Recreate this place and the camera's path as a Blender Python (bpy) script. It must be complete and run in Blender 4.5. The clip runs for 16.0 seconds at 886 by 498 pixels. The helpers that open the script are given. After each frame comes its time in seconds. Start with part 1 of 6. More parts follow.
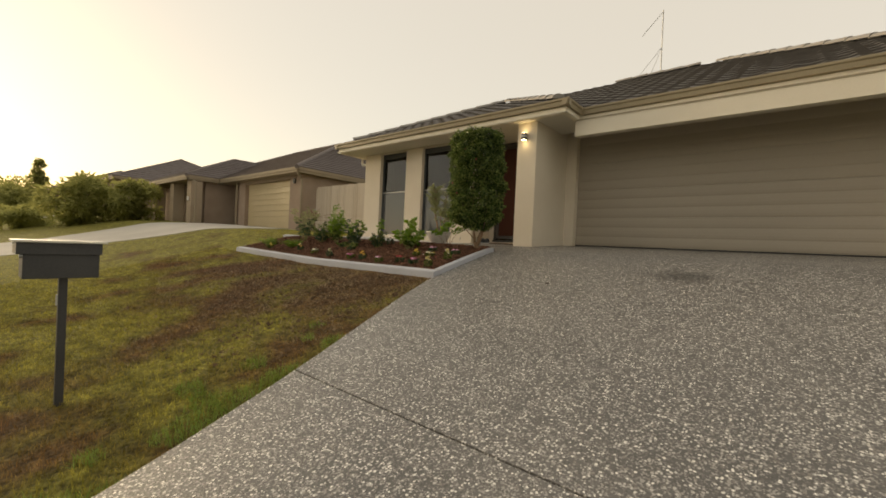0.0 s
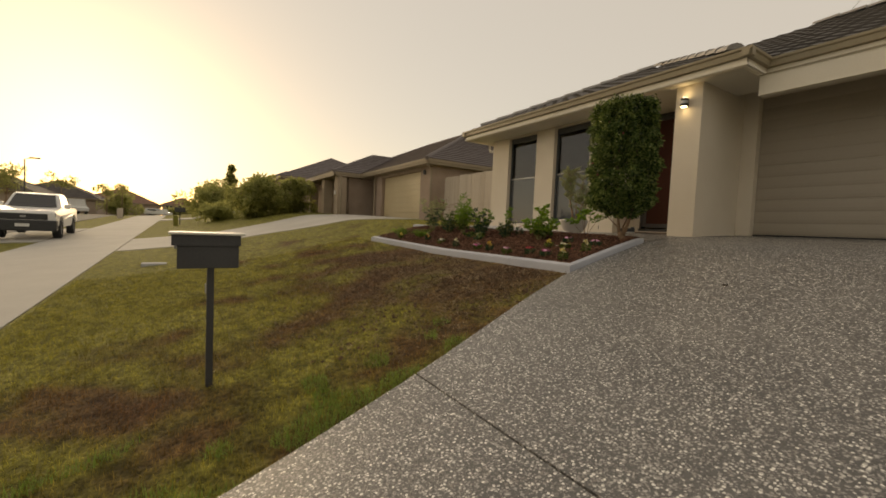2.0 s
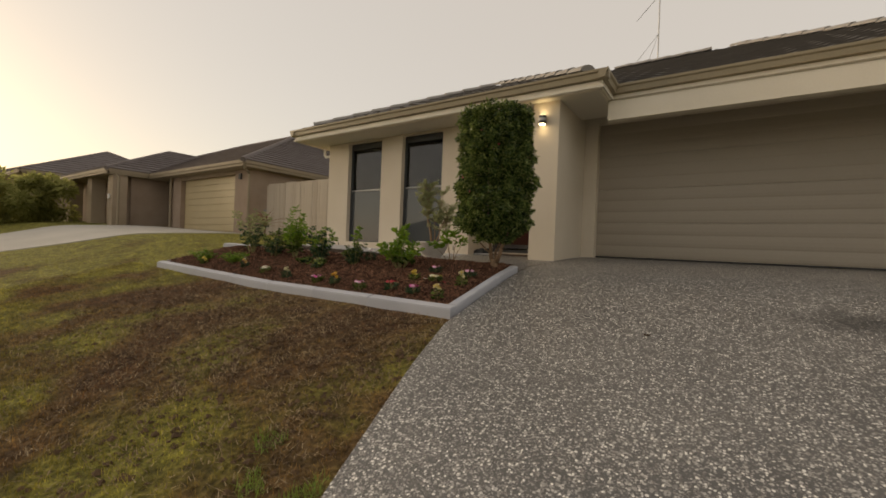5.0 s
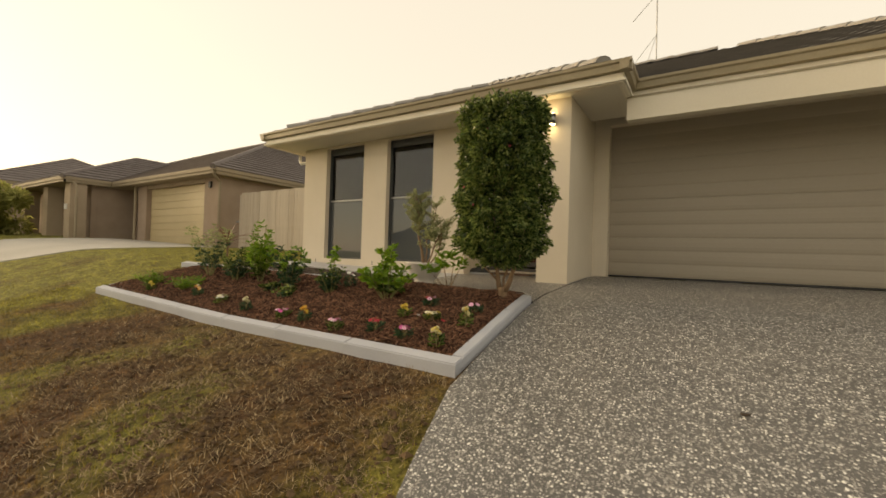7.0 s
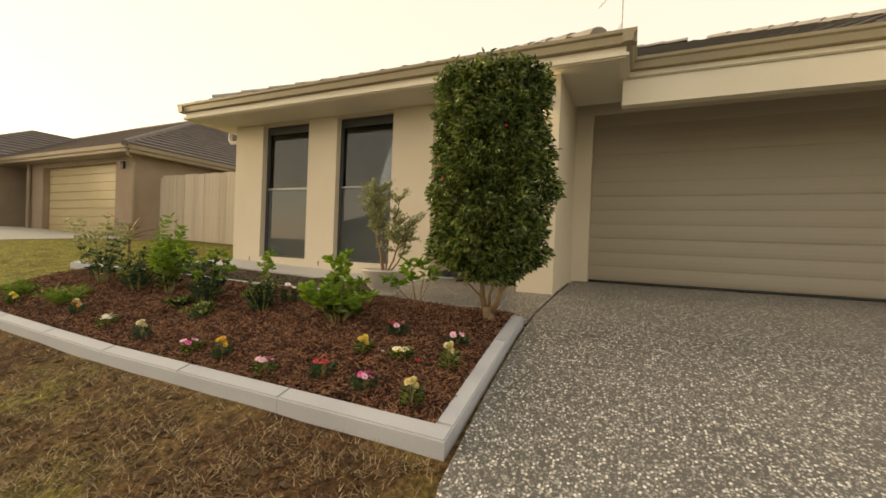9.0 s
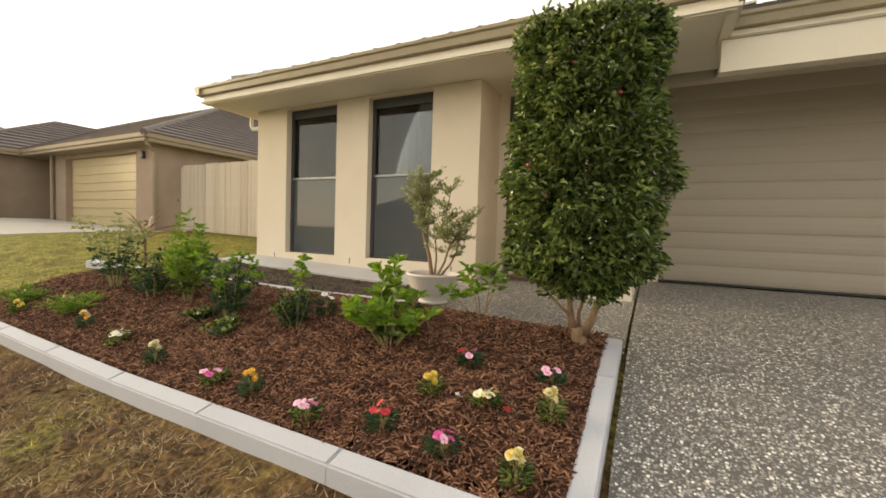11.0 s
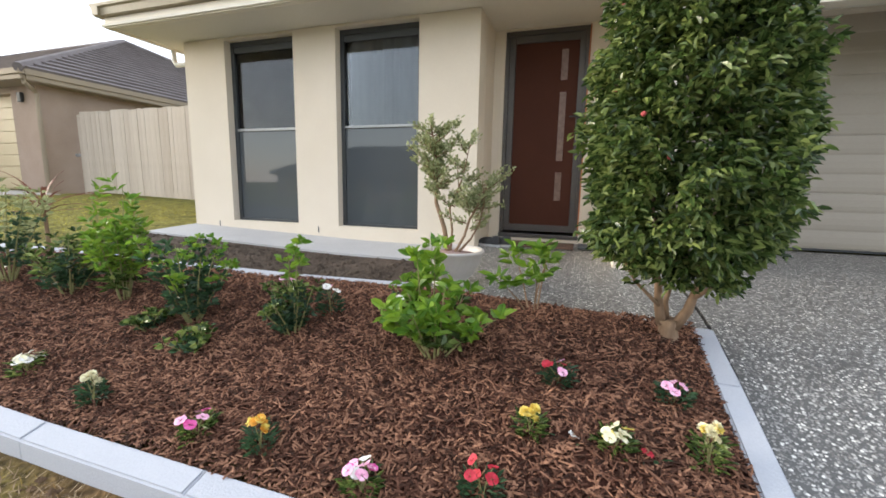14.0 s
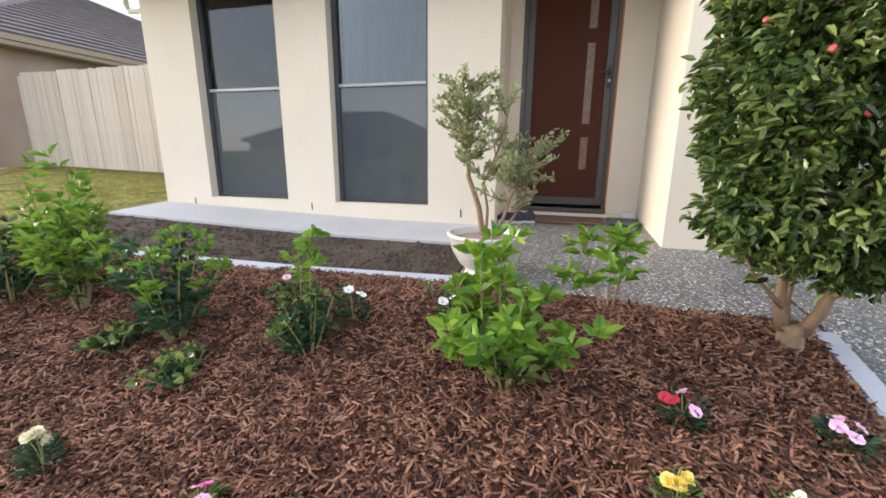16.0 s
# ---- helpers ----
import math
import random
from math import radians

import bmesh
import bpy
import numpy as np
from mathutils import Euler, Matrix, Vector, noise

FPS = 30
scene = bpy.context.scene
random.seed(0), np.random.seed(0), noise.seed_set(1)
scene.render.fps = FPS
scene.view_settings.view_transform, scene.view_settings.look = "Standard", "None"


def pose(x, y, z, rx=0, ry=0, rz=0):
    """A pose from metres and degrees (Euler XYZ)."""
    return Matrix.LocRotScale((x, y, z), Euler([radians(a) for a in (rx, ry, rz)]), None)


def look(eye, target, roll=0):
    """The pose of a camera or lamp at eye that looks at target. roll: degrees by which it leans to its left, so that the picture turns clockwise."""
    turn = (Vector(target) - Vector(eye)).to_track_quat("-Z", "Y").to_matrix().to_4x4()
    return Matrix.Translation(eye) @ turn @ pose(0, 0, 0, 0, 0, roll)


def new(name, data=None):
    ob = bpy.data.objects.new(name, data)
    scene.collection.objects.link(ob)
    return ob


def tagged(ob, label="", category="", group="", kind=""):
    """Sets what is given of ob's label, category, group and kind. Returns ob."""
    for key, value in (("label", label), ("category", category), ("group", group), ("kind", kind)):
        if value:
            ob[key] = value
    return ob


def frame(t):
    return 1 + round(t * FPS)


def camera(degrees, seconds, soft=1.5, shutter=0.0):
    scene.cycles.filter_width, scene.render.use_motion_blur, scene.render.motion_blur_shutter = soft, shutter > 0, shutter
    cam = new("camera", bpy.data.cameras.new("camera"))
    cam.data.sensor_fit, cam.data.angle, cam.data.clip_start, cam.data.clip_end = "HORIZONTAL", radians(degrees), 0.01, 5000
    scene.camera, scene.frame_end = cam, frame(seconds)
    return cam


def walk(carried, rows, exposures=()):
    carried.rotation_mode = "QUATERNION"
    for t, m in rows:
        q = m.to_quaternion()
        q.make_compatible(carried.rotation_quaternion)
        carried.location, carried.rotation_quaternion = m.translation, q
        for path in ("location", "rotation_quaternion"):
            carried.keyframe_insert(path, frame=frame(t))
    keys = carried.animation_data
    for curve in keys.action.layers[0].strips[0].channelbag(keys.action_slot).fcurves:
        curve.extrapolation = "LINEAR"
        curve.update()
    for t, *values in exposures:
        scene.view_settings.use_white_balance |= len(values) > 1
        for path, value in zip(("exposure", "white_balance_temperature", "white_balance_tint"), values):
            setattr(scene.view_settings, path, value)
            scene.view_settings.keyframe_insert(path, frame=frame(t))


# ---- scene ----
cam = camera(94.6, 16.0, 1.7)
PATH = [
    (0, (3.288, -7.893, -0.098), (1.998, -6.364, -0.116), 2.7),
    (0.5, (3.224, -7.911, -0.111), (1.738, -6.573, -0.176), 2.3),
    (1, (3.163, -7.842, -0.119), (1.529, -6.693, -0.215), 2.2),
    (1.5, (3.073, -7.703, -0.086), (1.369, -6.662, -0.194), 2.7),
    (2, (2.92, -7.6, -0.086), (1.232, -6.533, -0.186), 2.5),
    (2.5, (2.696, -7.506, -0.059), (1.041, -6.386, -0.149), 1.3),
    (3, (2.533, -7.433, -0.058), (0.882, -6.309, -0.17), 1.3),
    (3.5, (2.354, -7.246, -0.006), (0.793, -6.001, -0.113), 2.1),
    (4, (2.176, -7.083, -0.027), (0.814, -5.62, -0.105), 2.8),
    (4.5, (1.935, -6.986, 0.036), (0.769, -5.362, -0.002), 2.7),
    (7, (1.118, -6.22, 0.264), (0.057, -4.525, 0.287), 1.8),
    (7.5, (0.989, -5.987, 0.347), (0.029, -4.233, 0.386), 2.2),
    (8, (0.832, -5.843, 0.352), (-0.025, -4.036, 0.376), 2.2),
    (10.5, (0.086, -5.214, 0.512), (-0.761, -3.405, 0.429), 2.2),
    (11, (-0.062, -5.153, 0.51), (-0.976, -3.376, 0.418), 1.9),
    (11.5, (-0.262, -5.067, 0.522), (-1.137, -3.27, 0.439), 1.4),
    (12, (-0.485, -5.039, 0.537), (-1.23, -3.189, 0.4), 0.4),
    (12.5, (-0.646, -4.984, 0.523), (-1.296, -3.101, 0.347), -0.1),
    (13, (-0.721, -4.925, 0.546), (-1.361, -3.042, 0.332), 0.0),
    (13.5, (-0.773, -4.852, 0.584), (-1.427, -2.98, 0.326), 0.6),
    (14, (-0.86, -4.809, 0.581), (-1.483, -2.934, 0.273), 1.1),
    (14.5, (-1.036, -4.701, 0.577), (-1.535, -2.788, 0.272), 0.3),
    (15, (-1.142, -4.651, 0.579), (-1.6, -2.735, 0.234), 0.3),
    (15.5, (-1.249, -4.546, 0.582), (-1.736, -2.649, 0.178), 0.2),
    (16, (-1.314, -4.431, 0.595), (-1.835, -2.557, 0.133), 0.4),
]
EXPOSURES = [(0.0, 1.33, 8500, 9), (1.5, 1.0, 8800, 11), (4.5, 1.0, 7900, 13), (7.0, 1.63, 9300, 9), (8.0, 1.64, 9300, 9), (10.3, 2.15, 9000, 9), (11.0, 2.25, 8000, 9), (12.5, 2.40, 6500, 8), (16.0, 2.72, 5850, 11)]
walk(cam, [(t, look(eye, target, roll)) for t, eye, target, roll in PATH], EXPOSURES)

# ---- sky and sun: just before sunset, sun low down the street ----
SUN_AZ = 188.0                      # degrees from +x, anticlockwise
SUN_EL = 9.0
LAMP_W = 0.25
world = bpy.data.worlds.new("dusk_sky")
scene.world = world
world.use_nodes = True
wn = world.node_tree.nodes
sky = wn.new("ShaderNodeTexSky")
sky.sky_type = "NISHITA"
sky.sun_disc = False
sky.sun_elevation = radians(SUN_EL)
sky.sun_rotation = radians(90.0 - SUN_AZ)
sky.air_density, sky.dust_density, sky.ozone_density = 0.9, 1.0, 0.3
wn["Background"].inputs["Strength"].default_value = 0.022
world.node_tree.links.new(sky.outputs["Color"], wn["Background"].inputs["Color"])
veil = wn.new("ShaderNodeBackground")          # thin even high cloud over the whole sky
veil.inputs["Color"].default_value, veil.inputs["Strength"].default_value = (0.97, 0.97, 0.99, 1), 0.26
both = wn.new("ShaderNodeAddShader")
world.node_tree.links.new(wn["Background"].outputs[0], both.inputs[0])
world.node_tree.links.new(veil.outputs[0], both.inputs[1])
world.node_tree.links.new(both.outputs[0], wn["World Output"].inputs["Surface"])
sun = new("sun", bpy.data.lights.new("sun", "SUN"))
sun.data.energy, sun.data.angle, sun.data.color = 1.15, radians(30), (1.0, 0.86, 0.66)
_d = Vector((math.cos(radians(SUN_AZ)) * math.cos(radians(SUN_EL)), math.sin(radians(SUN_AZ)) * math.cos(radians(SUN_EL)), math.sin(radians(SUN_EL))))
sun.matrix_world = look(_d * 50, (0, 0, 0))


# ---- materials ----
def let_through(m, color, share):
    """Part of the light passes through a thin leaf."""
    n, l = m.node_tree.nodes, m.node_tree.links
    tr = n.new("ShaderNodeBsdfTranslucent")
    l.new(color, tr.inputs["Color"])
    mx = n.new("ShaderNodeMixShader")
    mx.inputs[0].default_value = share
    l.new(n["Principled BSDF"].outputs[0], mx.inputs[1])
    l.new(tr.outputs[0], mx.inputs[2])
    l.new(mx.outputs[0], n["Material Output"].inputs["Surface"])


def material(name, colors, rough=0.8, scale=3.0, fine=40.0, bump=0.2, metal=0.0, spec=0.5, island=0.0, obj_random=0.0, stretch=(1, 1, 1), dist=0.01, thin=0.0):
    """Two-scale noise between the colours, with fine relief."""
    m = bpy.data.materials.new(name)
    m.use_nodes = True
    nt = m.node_tree
    n, l = nt.nodes, nt.links
    b = n["Principled BSDF"]
    b.inputs["Roughness"].default_value, b.inputs["Metallic"].default_value = rough, metal
    b.inputs["Specular IOR Level"].default_value = spec
    co = n.new("ShaderNodeTexCoord")
    mp = n.new("ShaderNodeMapping")
    mp.inputs["Scale"].default_value = stretch
    l.new(co.outputs["Object"], mp.inputs["Vector"])
    big, small = n.new("ShaderNodeTexNoise"), n.new("ShaderNodeTexNoise")
    big.inputs["Scale"].default_value, small.inputs["Scale"].default_value = scale, fine
    big.inputs["Detail"].default_value, small.inputs["Detail"].default_value = 4, 6
    l.new(mp.outputs[0], big.inputs["Vector"])
    l.new(mp.outputs[0], small.inputs["Vector"])
    mix = n.new("ShaderNodeMath")
    mix.operation = "MULTIPLY_ADD"
    mix.inputs[1].default_value = 0.45
    l.new(small.outputs["Fac"], mix.inputs[0])
    half = n.new("ShaderNodeMath")
    half.operation = "MULTIPLY"
    half.inputs[1].default_value = 0.55
    l.new(big.outputs["Fac"], half.inputs[0])
    l.new(half.outputs[0], mix.inputs[2])
    last = mix.outputs[0]
    if island or obj_random:
        src = n.new("ShaderNodeNewGeometry").outputs["Random Per Island"] if island else n.new("ShaderNodeObjectInfo").outputs["Random"]
        add = n.new("ShaderNodeMath")
        add.operation = "MULTIPLY_ADD"
        add.inputs[1].default_value = island or obj_random
        l.new(src, add.inputs[0])
        l.new(last, add.inputs[2])
        sub = n.new("ShaderNodeMath")
        sub.operation = "SUBTRACT"
        sub.inputs[1].default_value = (island or obj_random) / 2
        l.new(add.outputs[0], sub.inputs[0])
        last = sub.outputs[0]
    ramp = n.new("ShaderNodeValToRGB")
    cr = ramp.color_ramp
    lo, hi = (0.32, 0.68) if not (island or obj_random) else (0.2, 0.8)
    while len(cr.elements) < len(colors):
        cr.elements.new(0.5)
    for i, c in enumerate(colors):
        cr.elements[i].position = lo + (hi - lo) * i / max(1, len(colors) - 1)
        cr.elements[i].color = (*c, 1)
    l.new(last, ramp.inputs["Fac"])
    l.new(ramp.outputs["Color"], b.inputs["Base Color"])
    if bump:
        bp = n.new("ShaderNodeBump")
        bp.inputs["Strength"].default_value, bp.inputs["Distance"].default_value = bump, dist
        l.new(small.outputs["Fac"], bp.inputs["Height"])
        l.new(bp.outputs[0], b.inputs["Normal"])
    if thin:
        let_through(m, ramp.outputs["Color"], thin)
    return m


def aggregate_material():
    """Exposed-aggregate concrete: pale pebbles in dark cement, patchy at a larger scale."""
    m = bpy.data.materials.new("exposed_aggregate")
    m.use_nodes = True
    n, l = m.node_tree.nodes, m.node_tree.links
    b = n["Principled BSDF"]
    b.inputs["Roughness"].default_value = 0.44
    b.inputs["Specular IOR Level"].default_value = 0.85
    co = n.new("ShaderNodeTexCoord")
    warp = n.new("ShaderNodeTexNoise")
    warp.inputs["Scale"].default_value = 60
    l.new(co.outputs["Object"], warp.inputs["Vector"])
    add = n.new("ShaderNodeMixRGB")
    add.blend_type = "ADD"
    add.inputs["Fac"].default_value = 0.012
    l.new(co.outputs["Object"], add.inputs[1])
    l.new(warp.outputs["Color"], add.inputs[2])
    v = n.new("ShaderNodeTexVoronoi")
    v.inputs["Scale"].default_value = 68
    l.new(add.outputs[0], v.inputs["Vector"])
    edge = n.new("ShaderNodeValToRGB")
    edge.color_ramp.elements[0].position, edge.color_ramp.elements[1].position = 0.38, 0.5
    edge.color_ramp.elements[0].color, edge.color_ramp.elements[1].color = (1, 1, 1, 1), (0, 0, 0, 1)
    l.new(v.outputs["Distance"], edge.inputs["Fac"])
    sep = n.new("ShaderNodeSeparateColor")
    l.new(v.outputs["Color"], sep.inputs[0])
    stone = n.new("ShaderNodeValToRGB")
    cr = stone.color_ramp
    cr.interpolation = "CONSTANT"
    cr.elements[0].color, cr.elements[1].color = (0.07, 0.066, 0.062, 1), (0.50, 0.48, 0.45, 1)
    cr.elements[1].position = 0.66
    for pos, c in ((0.34, (0.13, 0.122, 0.112)), (0.56, (0.22, 0.2, 0.18)), (0.82, (0.78, 0.76, 0.71))):
        e = cr.elements.new(pos)
        e.color = (*c, 1)
    l.new(sep.outputs[0], stone.inputs["Fac"])
    v2 = n.new("ShaderNodeTexVoronoi")
    v2.inputs["Scale"].default_value = 125
    l.new(add.outputs[0], v2.inputs["Vector"])
    sep2 = n.new("ShaderNodeSeparateColor")
    l.new(v2.outputs["Color"], sep2.inputs[0])
    grit = n.new("ShaderNodeValToRGB")
    grit.color_ramp.elements[0].position, grit.color_ramp.elements[1].position = 0.72, 0.86
    grit.color_ramp.elements[0].color, grit.color_ramp.elements[1].color = (0, 0, 0, 1), (0.75, 0.75, 0.75, 1)
    l.new(sep2.outputs[1], grit.inputs["Fac"])
    big = n.new("ShaderNodeTexNoise")
    big.inputs["Scale"].default_value, big.inputs["Detail"].default_value = 0.9, 5
    l.new(co.outputs["Object"], big.inputs["Vector"])
    tone = n.new("ShaderNodeValToRGB")
    tone.color_ramp.elements[0].position, tone.color_ramp.elements[1].position = 0.3, 0.7
    tone.color_ramp.elements[0].color, tone.color_ramp.elements[1].color = (0.06, 0.058, 0.057, 1), (0.118, 0.112, 0.105, 1)
    l.new(big.outputs["Fac"], tone.inputs["Fac"])
    warp2 = n.new("ShaderNodeTexNoise")
    warp2.inputs["Scale"].default_value, warp2.inputs["Detail"].default_value = 5, 4
    l.new(co.outputs["Object"], warp2.inputs["Vector"])
    st = n.new("ShaderNodeVectorMath")
    st.operation = "DISTANCE"
    ns = n.new("ShaderNodeVectorMath")
    ns.operation = "MULTIPLY"
    ns.inputs[1].default_value = (1.0, 1.6, 0.0)
    l.new(co.outputs["Object"], ns.inputs[0])
    l.new(ns.outputs[0], st.inputs[0])
    st.inputs[1].default_value = (2.48, -3.15 * 1.6, 0.0)
    sa_ = n.new("ShaderNodeMath")
    sa_.operation = "MULTIPLY_ADD"
    sa_.inputs[1].default_value = 0.5
    l.new(warp2.outputs["Fac"], sa_.inputs[0])
    l.new(st.outputs["Value"], sa_.inputs[2])
    sr = n.new("ShaderNodeValToRGB")
    sr.color_ramp.elements[0].position, sr.color_ramp.elements[1].position = 0.35, 0.62
    sr.color_ramp.elements[0].color, sr.color_ramp.elements[1].color = (0.35, 0.35, 0.35, 1), (1, 1, 1, 1)
    l.new(sa_.outputs[0], sr.inputs["Fac"])
    mixc = n.new("ShaderNodeMixRGB")
    l.new(edge.outputs["Color"], mixc.inputs["Fac"])
    l.new(tone.outputs["Color"], mixc.inputs[1])
    l.new(stone.outputs["Color"], mixc.inputs[2])
    oil = n.new("ShaderNodeMixRGB")
    oil.blend_type = "MULTIPLY"
    oil.inputs["Fac"].default_value = 1
    fineg = n.new("ShaderNodeMixRGB")
    l.new(grit.outputs["Color"], fineg.inputs["Fac"])
    l.new(mixc.outputs[0], fineg.inputs[1])
    fineg.inputs[2].default_value = (0.38, 0.365, 0.34, 1)
    l.new(fineg.outputs[0], oil.inputs[1])
    l.new(sr.outputs["Color"], oil.inputs[2])
    l.new(oil.outputs[0], b.inputs["Base Color"])
    bp = n.new("ShaderNodeBump")
    bp.inputs["Strength"].default_value, bp.inputs["Distance"].default_value = 0.5, 0.006
    l.new(edge.outputs["Color"], bp.inputs["Height"])
    l.new(bp.outputs[0], b.inputs["Normal"])
    return m


def lawn_material(name="lawn", gain=1.0, blades_=False):
    """Couch lawn: green, with straw-brown dead ground in front of the garden bed."""
    m = bpy.data.materials.new(name)
    m.use_nodes = True
    n, l = m.node_tree.nodes, m.node_tree.links
    b = n["Principled BSDF"]
    b.inputs["Roughness"].default_value = 0.9
    b.inputs["Specular IOR Level"].default_value = 0.15
    co = n.new("ShaderNodeTexCoord")
    dist = n.new("ShaderNodeVectorMath")
    dist.operation = "DISTANCE"
    scl = n.new("ShaderNodeVectorMath")
    scl.operation = "MULTIPLY"
    scl.inputs[1].default_value = (0.125, 0.34, 0.0)
    l.new(co.outputs["Object"], scl.inputs[0])
    l.new(scl.outputs[0], dist.inputs[0])
    dist.inputs[1].default_value = (-1.9 * 0.125, -4.4 * 0.34, 0.0)
    worn = n.new("ShaderNodeVectorMath")        # a second worn patch below the letterbox
    worn.operation = "DISTANCE"
    wscl = n.new("ShaderNodeVectorMath")
    wscl.operation = "MULTIPLY"
    wscl.inputs[1].default_value = (0.5, 0.5, 0.0)
    l.new(co.outputs["Object"], wscl.inputs[0])
    l.new(wscl.outputs[0], worn.inputs[0])
    worn.inputs[1].default_value = (-0.25 * 0.5, -8.0 * 0.5, 0.0)
    wadd = n.new("ShaderNodeMath")
    wadd.inputs[1].default_value = 0.25
    l.new(worn.outputs["Value"], wadd.inputs[0])
    least = n.new("ShaderNodeMath")
    least.operation = "MINIMUM"
    l.new(dist.outputs["Value"], least.inputs[0])
    l.new(wadd.outputs[0], least.inputs[1])
    no = n.new("ShaderNodeTexNoise")
    no.inputs["Scale"].default_value, no.inputs["Detail"].default_value = 1.1, 7
    l.new(co.outputs["Object"], no.inputs["Vector"])
    a = n.new("ShaderNodeMath")
    a.operation = "MULTIPLY_ADD"
    a.inputs[1].default_value = 3.3
    l.new(no.outputs["Fac"], a.inputs[0])
    l.new(least.outputs[0], a.inputs[2])
    zone = n.new("ShaderNodeValToRGB")
    cr = zone.color_ramp
    cr.elements[0].position, cr.elements[1].position = 0.62, 1.2 / 1.2
    cr.elements[0].color, cr.elements[1].color = (0.10, 0.055, 0.03, 1), (0.215, 0.205, 0.053, 1)
    e = cr.elements.new(0.76)
    e.color = (0.145, 0.094, 0.044, 1)
    e = cr.elements.new(0.86)
    e.color = (0.15, 0.128, 0.04, 1)
    k = n.new("ShaderNodeMath")
    k.operation = "MULTIPLY"
    k.inputs[1].default_value = 0.385
    l.new(a.outputs[0], k.inputs[0])
    l.new(k.outputs[0], zone.inputs["Fac"])
    fine = n.new("ShaderNodeTexNoise")
    fine.inputs["Scale"].default_value, fine.inputs["Detail"].default_value = 28, 8
    l.new(co.outputs["Object"], fine.inputs["Vector"])
    tint = n.new("ShaderNodeValToRGB")
    tint.color_ramp.elements[0].position, tint.color_ramp.elements[1].position = 0.3, 0.72
    tint.color_ramp.elements[0].color, tint.color_ramp.elements[1].color = (0.45, 0.45, 0.45, 1), (1.35, 1.35, 1.25, 1)
    l.new(fine.outputs["Fac"], tint.inputs["Fac"])
    mid = n.new("ShaderNodeTexNoise")
    mid.inputs["Scale"].default_value, mid.inputs["Detail"].default_value = 7, 5
    l.new(co.outputs["Object"], mid.inputs["Vector"])
    blot = n.new("ShaderNodeValToRGB")
    blot.color_ramp.elements[0].position, blot.color_ramp.elements[1].position = 0.36, 0.64
    blot.color_ramp.elements[0].color, blot.color_ramp.elements[1].color = (0.62, 0.6, 0.6, 1), (1.25, 1.22, 1.15, 1)
    l.new(mid.outputs["Fac"], blot.inputs["Fac"])
    patch = n.new("ShaderNodeMixRGB")
    patch.blend_type = "MULTIPLY"
    patch.inputs["Fac"].default_value = 1
    l.new(zone.outputs["Color"], patch.inputs[1])
    l.new(blot.outputs["Color"], patch.inputs[2])
    mul = n.new("ShaderNodeMixRGB")
    mul.blend_type = "MULTIPLY"
    mul.inputs["Fac"].default_value = 1
    l.new(patch.outputs[0], mul.inputs[1])
    l.new(tint.outputs["Color"], mul.inputs[2])
    last = mul.outputs[0]
    if blades_:
        isl = n.new("ShaderNodeValToRGB")
        isl.color_ramp.elements[0].color, isl.color_ramp.elements[1].color = (0.6 * gain, 0.62 * gain, 0.5 * gain, 1), (1.5 * gain, 1.4 * gain, 1.2 * gain, 1)
        l.new(n.new("ShaderNodeNewGeometry").outputs["Random Per Island"], isl.inputs["Fac"])
        mu2 = n.new("ShaderNodeMixRGB")
        mu2.blend_type = "MULTIPLY"
        mu2.inputs["Fac"].default_value = 1
        l.new(last, mu2.inputs[1])
        l.new(isl.outputs["Color"], mu2.inputs[2])
        last = mu2.outputs[0]
    l.new(last, b.inputs["Base Color"])
    if blades_:
        let_through(m, last, 0.3)
        return m
    bp = n.new("ShaderNodeBump")
    bp.inputs["Strength"].default_value, bp.inputs["Distance"].default_value = 1.0, 0.05
    l.new(fine.outputs["Fac"], bp.inputs["Height"])
    l.new(bp.outputs[0], b.inputs["Normal"])
    return m


M = {}
M["lawn"] = lawn_material()
M["aggregate"] = aggregate_material()
M["render_wall"] = material("cream_render", [(0.61, 0.54, 0.44), (0.69, 0.62, 0.52)], 0.9, 1.3, 160, 0.25, spec=0.2, dist=0.004)
M["soffit"] = material("soffit_paint", [(0.62, 0.58, 0.50), (0.68, 0.64, 0.56)], 0.7, 1.0, 60, 0.05, spec=0.3)
M["fascia"] = material("cream_fascia_paint", [(0.68, 0.62, 0.51), (0.74, 0.68, 0.57)], 0.55, 1.2, 50, 0.05)
M["gutter"] = material("bronze_gutter_steel", [(0.26, 0.215, 0.14), (0.33, 0.275, 0.185)], 0.4, 1.5, 40, 0.05)
M["tile"] = material("grey_concrete_tile", [(0.075, 0.068, 0.065), (0.13, 0.12, 0.112)], 0.8, 2.5, 60, 0.25, obj_random=0.15, spec=0.3)
M["tile_n"] = material("brown_concrete_tile", [(0.12, 0.10, 0.097), (0.18, 0.155, 0.15)], 0.75, 2.5, 60, 0.25, spec=0.3)
M["ridge"] = material("pale_ridge_mortar", [(0.25, 0.235, 0.22), (0.36, 0.34, 0.32)], 0.85, 3, 60, 0.3, spec=0.3)
M["garage_door"] = material("taupe_garage_door_steel", [(0.33, 0.285, 0.23), (0.37, 0.32, 0.26)], 0.5, 0.8, 90, 0.08, stretch=(0.3, 1, 1))
M["alu_dark"] = material("charcoal_aluminium", [(0.05, 0.055, 0.06), (0.07, 0.075, 0.08)], 0.4, 2, 60, 0.03, metal=0.4)
